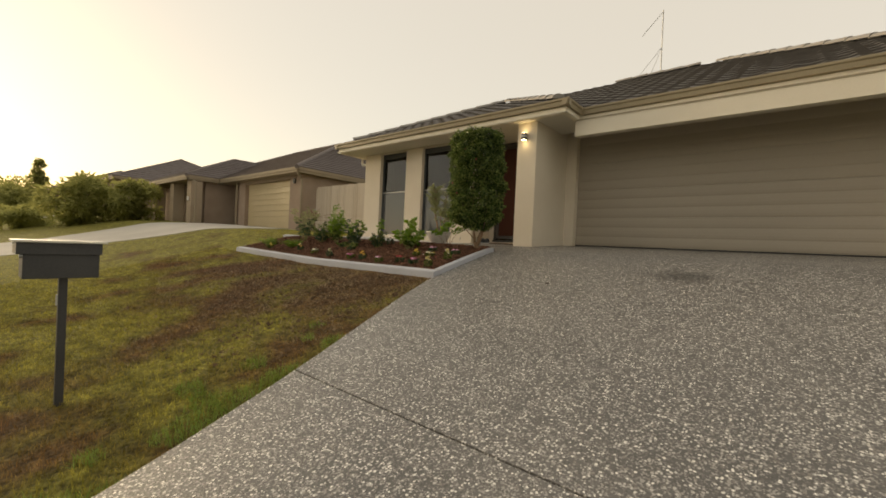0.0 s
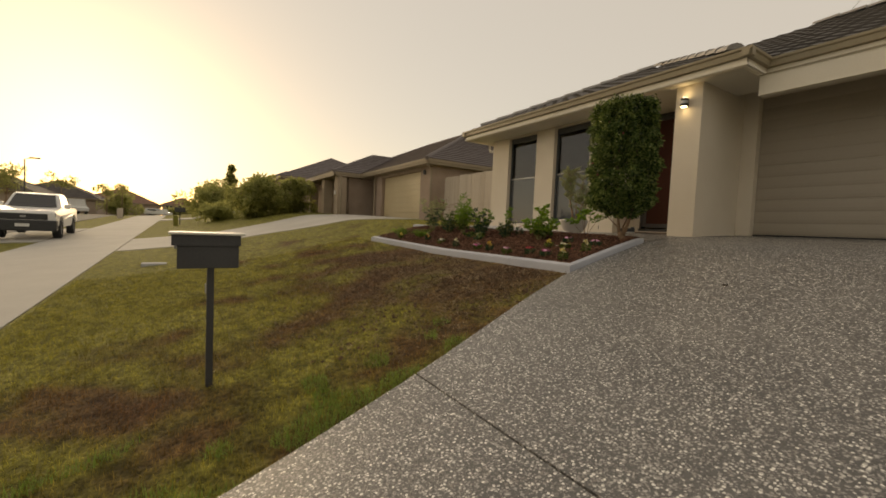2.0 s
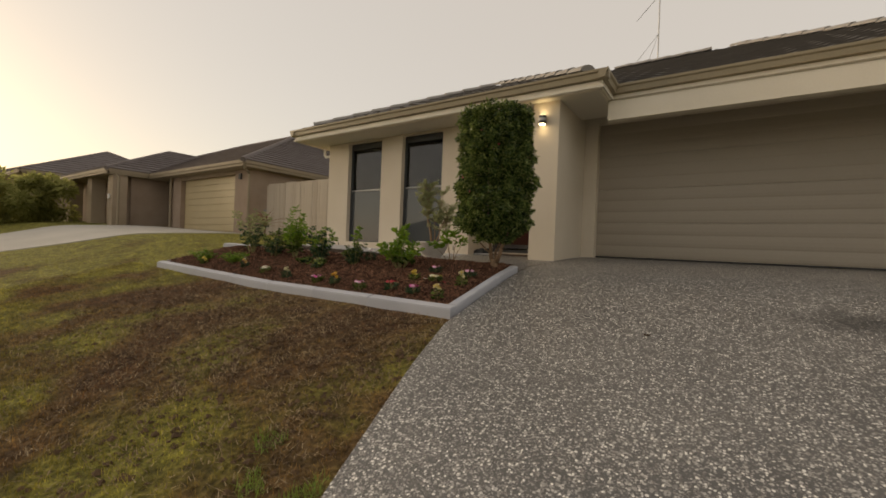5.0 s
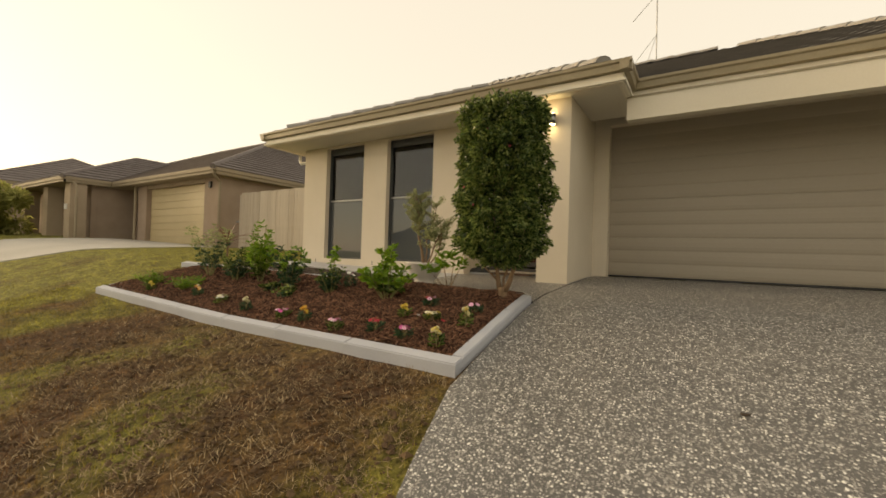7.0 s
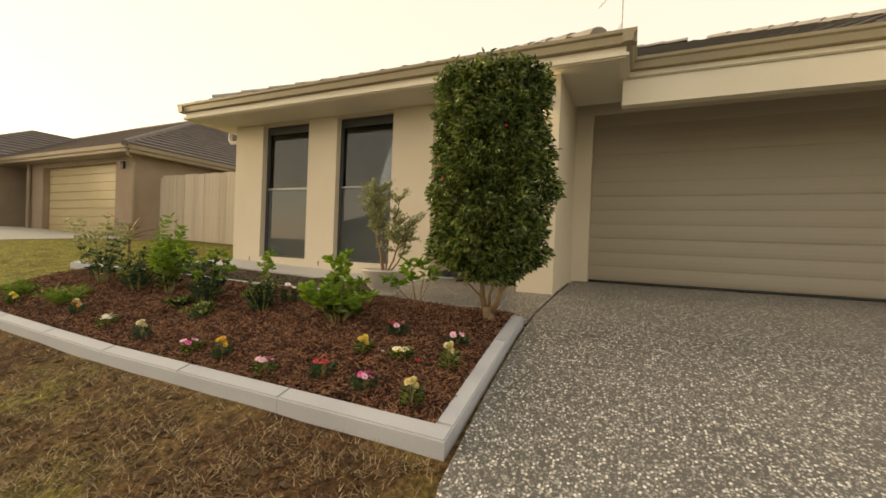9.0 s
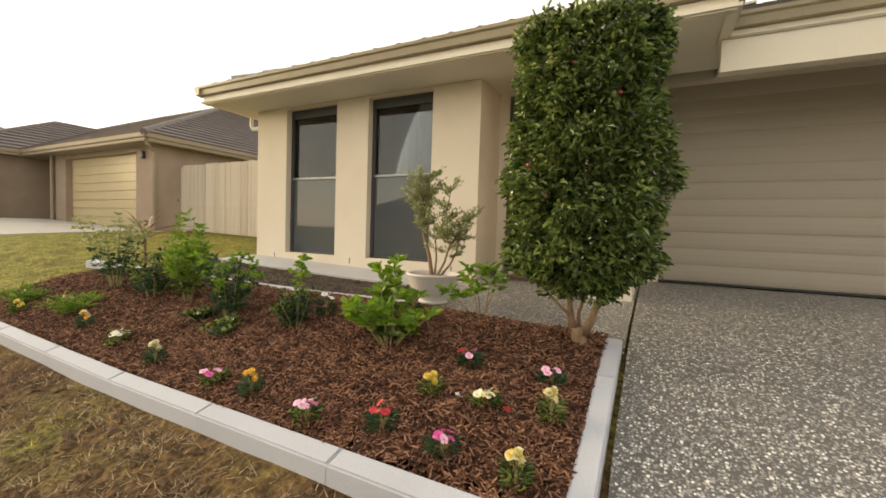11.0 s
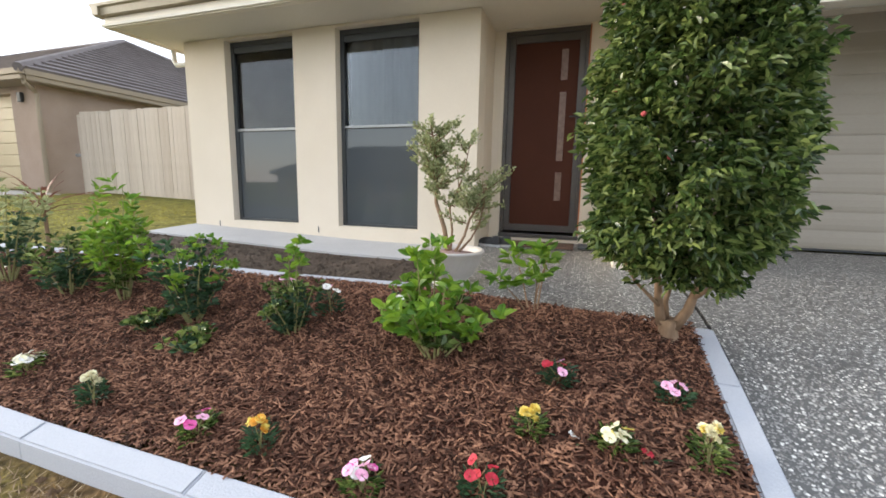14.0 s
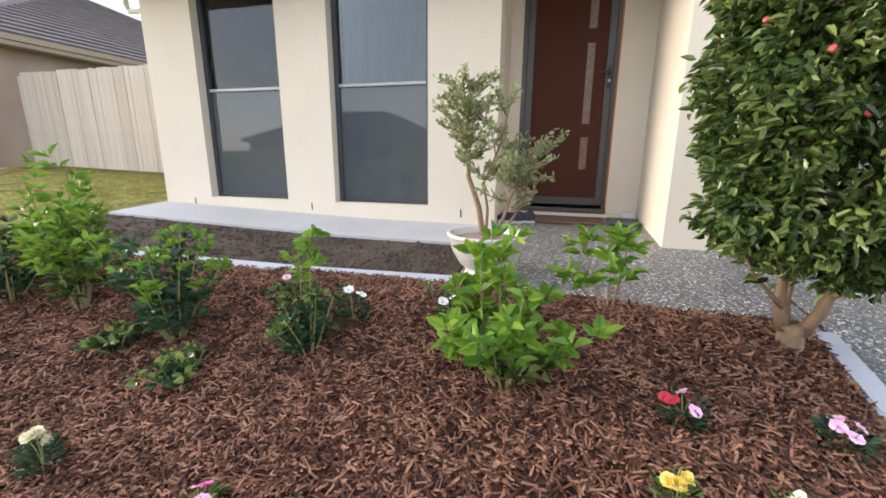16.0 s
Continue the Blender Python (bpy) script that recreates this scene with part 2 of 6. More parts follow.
M["rail_pale"] = material("pale_aluminium_rail", [(0.3, 0.3, 0.3), (0.38, 0.38, 0.37)], 0.4, 2, 60, 0.03, metal=0.6)
M["screen_dark"] = material("charcoal_insect_screen", [(0.035, 0.042, 0.05), (0.05, 0.058, 0.066)], 0.6, 2, 300, 0.1)
M["door_brown"] = material("red_brown_door_mesh", [(0.056, 0.018, 0.010), (0.075, 0.025, 0.014)], 0.7, 2, 200, 0.1, spec=0.2)
M["door_frame"] = material("grey_security_frame", [(0.07, 0.062, 0.058), (0.10, 0.09, 0.082)], 0.45, 2, 60, 0.03, metal=0.3)
M["timber_door"] = material("cedar_trim", [(0.36, 0.12, 0.04), (0.46, 0.17, 0.06)], 0.6, 2, 60, 0.1, stretch=(6, 6, 0.6))
M["concrete"] = material("smooth_concrete", [(0.36, 0.36, 0.37), (0.47, 0.47, 0.48)], 0.85, 1.4, 70, 0.2, spec=0.3)
M["kerb"] = material("grey_edging_block", [(0.36, 0.375, 0.42), (0.47, 0.485, 0.53)], 0.85, 2.2, 120, 0.3, obj_random=0.12, spec=0.3)
M["path"] = material("pale_footpath_concrete", [(0.34, 0.325, 0.295), (0.43, 0.41, 0.375)], 0.85, 0.8, 60, 0.2, spec=0.3)
M["asphalt"] = material("asphalt", [(0.07, 0.068, 0.065), (0.11, 0.107, 0.10)], 0.85, 0.7, 90, 0.3)
M["soil"] = material("dark_soil", [(0.045, 0.034, 0.027), (0.115, 0.088, 0.068)], 0.95, 5, 45, 0.9, spec=0.2, dist=0.03)
M["mulch"] = material("mulch_bed", [(0.028, 0.011, 0.007), (0.105, 0.042, 0.026)], 0.9, 6, 55, 1.0, spec=0.2, dist=0.03)
M["chip"] = material("bark_chip", [(0.035, 0.016, 0.01), (0.12, 0.053, 0.032), (0.33, 0.172, 0.105)], 0.85, 9, 70, 0.3, island=0.6, spec=0.25)
M["fence"] = material("weathered_paling", [(0.38, 0.31, 0.24), (0.64, 0.56, 0.47)], 0.85, 2.0, 26, 0.4, obj_random=0.25, stretch=(5, 5, 0.5), spec=0.2)
M["black_metal"] = material("charcoal_powder_coat", [(0.026, 0.026, 0.028), (0.045, 0.044, 0.044)], 0.55, 4, 80, 0.06)
M["cream_lid"] = material("cream_letterbox_lid", [(0.55, 0.52, 0.45), (0.62, 0.59, 0.52)], 0.5, 4, 60, 0.03)
M["white_plastic"] = material("white_pvc", [(0.62, 0.61, 0.58), (0.7, 0.69, 0.66)], 0.45, 4, 60, 0.03)
M["brick_n"] = material("brown_brick_wall", [(0.29, 0.215, 0.165), (0.37, 0.285, 0.225)], 0.9, 2, 50, 0.3, spec=0.2)
M["render_n"] = material("tan_render", [(0.33, 0.26, 0.19), (0.40, 0.32, 0.24)], 0.9, 2, 80, 0.2, spec=0.2)
M["fascia_n"] = material("tan_gutter_paint", [(0.25, 0.2, 0.14), (0.31, 0.25, 0.175)], 0.75, 2, 60, 0.05)
M["gold_door"] = material("beige_sectional_door", [(0.48, 0.38, 0.22), (0.55, 0.45, 0.28)], 0.45, 1, 60, 0.05)
M["leaf"] = material("glossy_green_leaf", [(0.03, 0.055, 0.014), (0.098, 0.15, 0.038), (0.25, 0.3, 0.09)], 0.26, 4, 30, 0.1, island=0.7, thin=0.35)
M["leaf_dark"] = material("dark_green_leaf", [(0.02, 0.05, 0.022), (0.055, 0.115, 0.05)], 0.5, 4, 30, 0.1, island=0.6, thin=0.35)
M["leaf_lime"] = material("lime_new_leaf", [(0.09, 0.2, 0.02), (0.22, 0.34, 0.03)], 0.45, 4, 30, 0.1, island=0.6, thin=0.35)
M["leaf_grey"] = material("grey_green_leaf", [(0.22, 0.25, 0.11), (0.44, 0.46, 0.24)], 0.5, 4, 30, 0.1, island=0.6, thin=0.35)
M["leaf_red"] = material("bronze_red_leaf", [(0.16, 0.06, 0.04), (0.3, 0.14, 0.09)], 0.5, 4, 30, 0.1, island=0.6, thin=0.35)
M["far_leaf"] = material("far_foliage", [(0.26, 0.27, 0.09), (0.42, 0.41, 0.16)], 0.7, 3, 20, 0.1, island=0.5, thin=0.8)
M["bark"] = material("pale_bark", [(0.17, 0.105, 0.062), (0.3, 0.2, 0.125)], 0.9, 8, 60, 0.5, stretch=(1, 1, 0.4))
M["stem"] = material("green_stem", [(0.16, 0.17, 0.06), (0.26, 0.24, 0.1)], 0.7, 8, 60, 0.2)


# ---- helpers for building ----
def link_mesh(name, verts, faces, mat=None, smooth=False):
    me = bpy.data.meshes.new(name)
    me.from_pydata([tuple(v) for v in verts], [], [tuple(f) for f in faces])
    me.validate()
    if mat:
        me.materials.append(mat)
    if smooth:
        me.polygons.foreach_set("use_smooth", [True] * len(me.polygons))
    me.update()
    return me


def bm_mesh(name, bm, mat=None, smooth=False):
    me = bpy.data.meshes.new(name)
    bmesh.ops.recalc_face_normals(bm, faces=bm.faces)
    bm.to_mesh(me)
    bm.free()
    if mat:
        me.materials.append(mat)
    if smooth:
        me.polygons.foreach_set("use_smooth", [True] * len(me.polygons))
    return me


def part(name, bm, mat, parent=None, label="", smooth=False):
    """One mesh object from a bmesh, under a thing or a part (the parent stands at the origin)."""
    ob = new(name, bm_mesh(name, bm, mat, smooth) if isinstance(bm, bmesh.types.BMesh) else bm)
    if parent:
        ob.parent = parent
    return tagged(ob, label)


def thing(name, label, category, group="", kind="", at=None):
    """An Empty that parents a thing's parts."""
    ob = new(name)
    if at is not None:
        ob.matrix_basis = at
    return tagged(ob, label, category, group, kind)


def box(bm, x0, x1, y0, y1, z0, z1, bevel=0.0):
    """A box, with bevelled edges if asked, added to bm."""
    r = bmesh.ops.create_cube(bm, size=1.0)
    vs = r["verts"]
    for v in vs:
        v.co = Vector((x0 + (v.co.x + 0.5) * (x1 - x0), y0 + (v.co.y + 0.5) * (y1 - y0), z0 + (v.co.z + 0.5) * (z1 - z0)))
    if bevel:
        es = {e for v in vs for e in v.link_edges}
        bmesh.ops.bevel(bm, geom=list(es), offset=bevel, segments=2, affect="EDGES", profile=0.6)
    return bm


def boxed(x0, x1, y0, y1, z0, z1, bevel=0.0):
    return box(bmesh.new(), x0, x1, y0, y1, z0, z1, bevel)


def tube(bm, pts, radii, sides=8, caps=True):
    """A tube through pts with a radius at each."""
    rings = []
    pts = [Vector(p) for p in pts]
    for i, p in enumerate(pts):
        d = (pts[min(i + 1, len(pts) - 1)] - pts[max(i - 1, 0)]).normalized()
        q = d.to_track_quat("Z", "Y")
        r = radii[i] if isinstance(radii, (list, tuple)) else radii
        rings.append([bm.verts.new(p + q @ Vector((r * math.cos(a), r * math.sin(a), 0))) for a in [2 * math.pi * k / sides for k in range(sides)]])
    for a, b in zip(rings, rings[1:]):
        for k in range(sides):
            bm.faces.new((a[k], a[(k + 1) % sides], b[(k + 1) % sides], b[k]))
    if caps:
        bm.faces.new(rings[0][::-1])
        bm.faces.new(rings[-1])
    return bm


def lathe(bm, profile, cx=0.0, cy=0.0, sides=24):
    rings = [[bm.verts.new((cx + r * math.cos(2 * math.pi * k / sides), cy + r * math.sin(2 * math.pi * k / sides), z)) for k in range(sides)] for r, z in profile]
    for a, b in zip(rings, rings[1:]):
        for k in range(sides):
            bm.faces.new((a[k], a[(k + 1) % sides], b[(k + 1) % sides], b[k]))
    return bm


def prism(bm, outline, z0, z1):
    """A flat-bottomed block over an outline of (x, y); z0 and z1 are numbers or functions of (x, y)."""
    f0 = z0 if callable(z0) else (lambda x, y: z0)
    f1 = z1 if callable(z1) else (lambda x, y: z1)
    lo = [bm.verts.new((x, y, f0(x, y))) for x, y in outline]
    hi = [bm.verts.new((x, y, f1(x, y))) for x, y in outline]
    k = len(outline)
    bm.faces.new(hi)
    bm.faces.new(lo[::-1])
    for i in range(k):
        bm.faces.new((lo[i], lo[(i + 1) % k], hi[(i + 1) % k], hi[i]))
    return bm


# ---- ground ----
PROFILE_Y = [-60, -16, -14, -12, -9, -7.5, -6.3, -4, -2.5, -1.3, 0, 60]
PROFILE_Z = [-1.75, -1.75, -1.72, -1.62, -1.42, -1.25, -1.06, -0.53, -0.14, -0.06, 0.0, 0.0]
SLOPE = 0.03                        # the street climbs towards -x


def ground_z(x, y):
    w = [float(np.interp(y + d, PROFILE_Y, PROFILE_Z)) for d in (-0.3, -0.15, 0, 0.15, 0.3)]
    return sum(w) / 5 + SLOPE * min(max(0.0, -3.0 - x), 50.0)


def sheet(xs, ys, lift, rough=0.0, seed=0.0):
    """Vertices and faces of a sheet on the ground, lifted by lift."""
    vs = [(x, y, ground_z(x, y) + lift + (rough * noise.noise((x * 2.2 + seed, y * 2.2, 0.3)) if rough else 0)) for y in ys for x in xs]
    w = len(xs)
    fs = [(j * w + i, j * w + i + 1, (j + 1) * w + i + 1, (j + 1) * w + i) for j in range(len(ys) - 1) for i in range(w - 1)]
    return vs, fs


gx = [-900, -400, -200, -120, -80, -60] + [-53 + 2.5 * i for i in range(15)] + [-15.0 + 0.25 * i for i in range(84)] + [7, 9, 12, 20, 40, 80, 160, 400, 900]
gy = [-900, -400, -200, -120, -80, -60, -45, -35, -28, -22, -21, -20] + [-14.5 + 0.25 * i for i in range(74)] + [5, 7, 10, 15, 25, 40, 60, 100, 200, 400, 900]
gv, gf = sheet(gx, gy, -0.02, 0.01)
ground = tagged(new("ground", link_mesh("ground", gv, gf, M["lawn"], True)), "mown lawn, green with dead brown patches by the garden bed", "lawn", kind="structure")

DRIVE_EDGE = [(1.55, -9.32), (1.12, -7.6), (0.93, -7.1), (0.62, -6.33), (0.30, -5.45), (0.05, -4.75), (-0.14, -4.1), (-0.165, -3.5), (-0.165, -2.2)]


def edge_x(y):
    return float(np.interp(y, [p[1] for p in DRIVE_EDGE], [p[0] for p in DRIVE_EDGE]))


def slab(name, y0, y1, xa, xb, lift, mat, label, category, ny=20, nx=10, thick=0.09):
    """A paved slab that follows the ground: xa, xb are functions of y."""
    ys = [y0 + (y1 - y0) * j / ny for j in range(ny + 1)]
    vs, fs = [], []
    for y in ys:
        for i in range(nx + 1):
            x = xa(y) + (xb(y) - xa(y)) * i / nx
            vs.append((x, y, ground_z(x, y) + lift))
    w = nx + 1
    top = len(vs)
    fs = [(j * w + i, j * w + i + 1, (j + 1) * w + i + 1, (j + 1) * w + i) for j in range(ny) for i in range(nx)]
    rim = [i for i in range(w)] + [j * w + nx for j in range(1, ny + 1)] + [ny * w + i for i in range(nx - 1, -1, -1)] + [j * w for j in range(ny - 1, 0, -1)]
    for r in rim:
        x, y, z = vs[r]
        vs.append((x, y, z - thick))
    k = len(rim)
    fs += [(rim[(i + 1) % k], rim[i], top + i, top + (i + 1) % k) for i in range(k)]
    return tagged(new(name, link_mesh(name, vs, fs, mat)), label, category, kind="structure")


JOINT_Y = -6.31
slab("driveway", JOINT_Y + 0.007, 0.02, edge_x, lambda y: 6.2, 0.012, M["aggregate"], "sloping exposed-aggregate concrete driveway up to the garage", "driveway", 40, 14)
slab("driveway", -9.32, JOINT_Y - 0.007, edge_x, lambda y: 6.2, 0.012, M["aggregate"], "lower slab of the exposed-aggregate concrete driveway", "driveway", 20, 14)
slab("porch_path", -2.53, -0.25, lambda y: -1.84, lambda y: -0.185, 0.012, M["aggregate"], "exposed-aggregate path to the front door", "path", 12, 8)
slab("side_path", -1.54, -0.9, lambda y: -5.45, lambda y: -1.86, 0.016, M["concrete"], "smooth grey concrete strip along the front wall", "path", 4, 12)
slab("footpath", -12.0, -9.36, lambda y: -120.0, lambda y: 60.0, -0.004, M["path"], "pale concrete footpath along the street", "footpath", 3, 60)
slab("road", -22.0, -14.2, lambda y: -200.0, lambda y: 120.0, 0.02, M["asphalt"], "grey asphalt residential street", "road", 4, 60)
slab("crossover", -14.15, -12.03, lambda y: -26.0, lambda y: -17.2, 0.012, M["path"], "concrete driveway crossover between footpath and street", "driveway", 4, 8)
slab("neighbour_driveway", -9.33, 0.9, lambda y: float(np.interp(y, [-9.4, -5, -3, 0, 1], [-17.2, -17.6, -18.0, -18.2, -18.2])), lambda y: float(np.interp(y, [-9.4, -5.6, -3.2, -1.0, 1], [-12.4, -12.6, -11.6, -11.3, -11.3])), -0.004, M["path"], "pale concrete driveway of the neighbouring house", "driveway", 24, 8)
slab("far_driveway", -9.33, 1.0, lambda y: -40.0, lambda y: -36.5, 0.012, M["path"], "pale concrete driveway further up the street", "driveway", 10, 4)

# ---- own house ----
EAVE = 2.40
PITCH = math.tan(radians(25))
WALL_Y = -0.915


def wall_with_openings(name, x0, x1, y0, y1, z0, z1, holes, mat, label):
    """A wall along x with rectangular holes (x0, x1, z0, z1), built of butted blocks in one mesh."""
    xs = sorted({x0, x1, *[h[0] for h in holes], *[h[1] for h in holes]})
    zs = sorted({z0, z1, *[h[2] for h in holes], *[h[3] for h in holes]})
    cell = lambda i, j: 0 <= i < len(xs) - 1 and 0 <= j < len(zs) - 1 and not any(h[0] <= (xs[i] + xs[i + 1]) / 2 <= h[1] and h[2] <= (zs[j] + zs[j + 1]) / 2 <= h[3] for h in holes)
    bm = bmesh.new()
    cache = {}

    def v(x, y, z):
        key = (round(x, 4), round(y, 4), round(z, 4))
        if key not in cache:
            cache[key] = bm.verts.new(key)
        return cache[key]
    for i in range(len(xs) - 1):
        for j in range(len(zs) - 1):
            if not cell(i, j):
                continue
            a, b, c, d = xs[i], xs[i + 1], zs[j], zs[j + 1]
            bm.faces.new((v(a, y0, c), v(b, y0, c), v(b, y0, d), v(a, y0, d)))
            bm.faces.new((v(a, y1, c), v(a, y1, d), v(b, y1, d), v(b, y1, c)))
            if not cell(i - 1, j):
                bm.faces.new((v(a, y0, c), v(a, y0, d), v(a, y1, d), v(a, y1, c)))
            if not cell(i + 1, j):
                bm.faces.new((v(b, y0, c), v(b, y1, c), v(b, y1, d), v(b, y0, d)))
            if not cell(i, j - 1):
                bm.faces.new((v(a, y0, c), v(a, y1, c), v(b, y1, c), v(b, y0, c)))
            if not cell(i, j + 1):
                bm.faces.new((v(a, y0, d), v(b, y0, d), v(b, y1, d), v(a, y1, d)))
    return tagged(part(name, bm, mat), label, "wall", kind="structure")


WINDOWS = [(-4.83, -3.895), (-3.37, -2.435)]
wall_with_openings("wall_front", -5.435, -1.83, WALL_Y, WALL_Y + 0.24, -0.12, 2.185, [(a, b, 0.10, 2.16) for a, b in WINDOWS], M["render_wall"], "cream rendered front wall with two tall windows")
DOOR_Y = -0.27
wall_with_openings("wall_porch", -1.828, -0.587, DOOR_Y, DOOR_Y + 0.2, -0.12, 2.45, [(-1.715, -0.865, 0.075, 2.18)], M["render_wall"], "cream rendered porch wall round the front door")
tagged(part("wall_porch_return", boxed(-2.07, -1.829, WALL_Y + 0.242, DOOR_Y + 0.2, -0.12, 2.45), M["render_wall"]), "cream rendered return wall beside the porch", "wall", kind="structure")
tagged(part("wing_wall", boxed(-0.585, -0.203, -1.317, -0.002, -0.16, 2.27, 0.004), M["render_wall"]), "cream rendered wing wall between porch and garage", "wall", kind="structure")
wall_with_openings("wall_garage", -0.585, 6.4, 0.0, 0.22, -0.12, 2.45, [(0.0, 4.9, -0.2, 2.18)], M["render_wall"], "cream rendered wall round the garage opening")
tagged(part("wall_west", boxed(-5.435, -5.2, WALL_Y + 0.242, 9.0, -0.12, 2.35), M["render_wall"]), "cream rendered side wall", "wall", kind="structure")
tagged(part("wall_east", boxed(6.17, 6.4, 0.222, 9.0, -0.12, 2.45), M["render_wall"]), "cream rendered side wall", "wall", kind="structure")
tagged(part("wall_rear", boxed(-5.2, 6.17, 8.8, 9.0, -0.12, 2.45), M["render_wall"]), "cream rendered rear wall", "wall", kind="structure")
tagged(part("floor_slab", boxed(-5.2, 6.17, 0.45, 8.8, -0.12, -0.02), M["concrete"]), "concrete house slab", "floor", kind="structure")

# soffits, fascias and gutters
tagged(part("soffit_front", boxed(-5.86, 0.42, -1.53, -0.28, 2.19, 2.215), M["soffit"]), "painted flat eave soffit over the front rooms and porch", "ceiling", kind="structure")
tagged(part("soffit_garage", boxed(0.425, 6.9, -0.86, -0.002, 2.19, 2.215), M["soffit"]), "painted eave soffit over the garage door", "ceiling", kind="structure")
tagged(part("soffit_side", boxed(-5.86, -5.437, -0.278, 9.4, 2.19, 2.215), M["soffit"]), "painted side eave soffit", "ceiling", kind="structure")


def gutter(name, a, b, label, ta=0.0, tb=0.0):
    """A quad-profile gutter with its fascia board behind, from a to b along x or y; the outside is to the right of a to b."""
    a, b = Vector((*a, 0)), Vector((*b, 0))
    d = (b - a).normalized()
    out = Vector((d.y, -d.x, 0))
    g = thing(name, label, "gutter", kind="structure")
    prof = [(0.0, -0.115), (0.085, -0.11), (0.095, -0.045), (0.115, -0.03), (0.118, 0.0), (0.108, 0.004), (0.10, -0.012), (0.0, -0.02)]
    bm = bmesh.new()
    ends = []
    for p, s in ((a, -1), (b, 1)):
        ends.append([bm.verts.new(p + out * (o - 0.118) + d * (s * (o - 0.118) * 0.0) + Vector((0, 0, EAVE + z))) for o, z in prof])
    k = len(prof)
    for i in range(k):
        bm.faces.new((ends[0][i], ends[0][(i + 1) % k], ends[1][(i + 1) % k], ends[1][i]))
    bm.faces.new(ends[0])
    bm.faces.new(ends[1][::-1])
    part("channel", bm, M["gutter"], g, "bronze steel gutter channel")
    a, b = a + d * ta, b - d * tb
    bm = bmesh.new()
    q = [a + out * (-0.122), b + out * (-0.122), b + out * (-0.145), a + out * (-0.145)]
    prism(bm, [(p.x, p.y) for p in q], 2.175, EAVE - 0.01)
    part("fascia", bm, M["fascia"], g, "cream painted fascia board")
    # board under the gutter that steps out to the channel
    bm = bmesh.new()
    q = [a + out * (-0.085), b + out * (-0.085), b + out * (-0.121), a + out * (-0.121)]
    prism(bm, [(p.x, p.y) for p in q], 2.178, EAVE - 0.118)
    part("fascia_board", bm, M["fascia"], g, "cream painted lower fascia board")
    return g


gutter("gutter_front", (-5.92, -1.592), (0.48, -1.592), "bronze gutter and cream fascia along the front eave", 0.085, 0.085)
gutter("gutter_return", (0.48, -1.592), (0.48, -0.87), "bronze gutter return at the eave corner", 0.122, 0.0)
gutter("gutter_side", (-5.92, 9.5), (-5.92, -1.592), "bronze gutter along the side eave", 0.0, 0.122)
tagged(part("trim_eave_return", boxed(0.345, 0.394, -1.50, -0.87, 2.179, 2.30), M["fascia"]), "cream painted board inside the eave return", "trim", kind="structure")
garage_g = gutter("gutter_garage", (0.397, -0.98), (7.0, -0.98), "bronze gutter over the garage")
# deep beam over the garage with a trim line
bm = boxed(0.36, 6.9, -1.0, -0.88, 1.91, 2.176)
tagged(part("garage_beam", bm, M["fascia"]), "deep cream bulkhead beam over the garage door", "trim", kind="structure")
bm = boxed(0.36, 6.9, -1.012, -1.002, 2.17, 2.19)
tagged(part("trim_garage_beam", bm, M["gutter"]), "narrow bronze trim line on the bulkhead", "trim", kind="structure")


# roof: body planes under courses of tiles
def roof_plane(name, corners, mat):
    bm = bmesh.new()
    bm.faces.new([bm.verts.new(c) for c in corners])
    r = bmesh.ops.extrude_face_region(bm, geom=bm.faces[:])
    bmesh.ops.translate(bm, verts=[v for v in r["geom"] if isinstance(v, bmesh.types.BMVert)], vec=(0, 0, -0.05))
    return part(name, bm, mat)


roof = thing("roof", "grey concrete tiled hip roof with pale ridge caps", "roof", kind="structure")
RX0, RX1, RY0, RY1 = -5.86, 6.95, -0.91, 9.42
RIDGE_Y = 4.25
rz = lambda run: EAVE - 0.02 + PITCH * run
half = RIDGE_Y - RY0
for nm, c in (("roof_front", [(RX0, RY0, rz(0)), (RX1, RY0, rz(0)), (RX1 - half, RIDGE_Y, rz(half)), (RX0 + half, RIDGE_Y, rz(half))]),
              ("roof_back", [(RX1, RY1, rz(0)), (RX0, RY1, rz(0)), (RX0 + half, RIDGE_Y, rz(half)), (RX1 - half, RIDGE_Y, rz(half))]),
              ("roof_west", [(RX0, RY1, rz(0)), (RX0, RY0, rz(0)), (RX0 + half, RIDGE_Y, rz(half))]),
              ("roof_east", [(RX1, RY0, rz(0)), (RX1, RY1, rz(0)), (RX1 - half, RIDGE_Y, rz(half))])):
    roof_plane(nm, c, M["tile"]).parent = roof
FX0, FX1, FY0 = -5.86, 0.42, -1.52
FA = (FX1 - FX0) / 2
APEX = (FX0 + FA, FY0 + FA, rz(FA))
for nm, c in (("hip_front", [(FX0, FY0, rz(0)), (FX1, FY0, rz(0)), APEX]),
              ("hip_west", [(FX0, 3.0, rz(0)), (FX0, FY0, rz(0)), APEX, (APEX[0], 3.0, APEX[2])]),
              ("hip_east", [(FX1, FY0, rz(0)), (FX1, 3.0, rz(0)), (APEX[0], 3.0, APEX[2]), APEX])):
    roof_plane(nm, c, M["tile"]).parent = roof


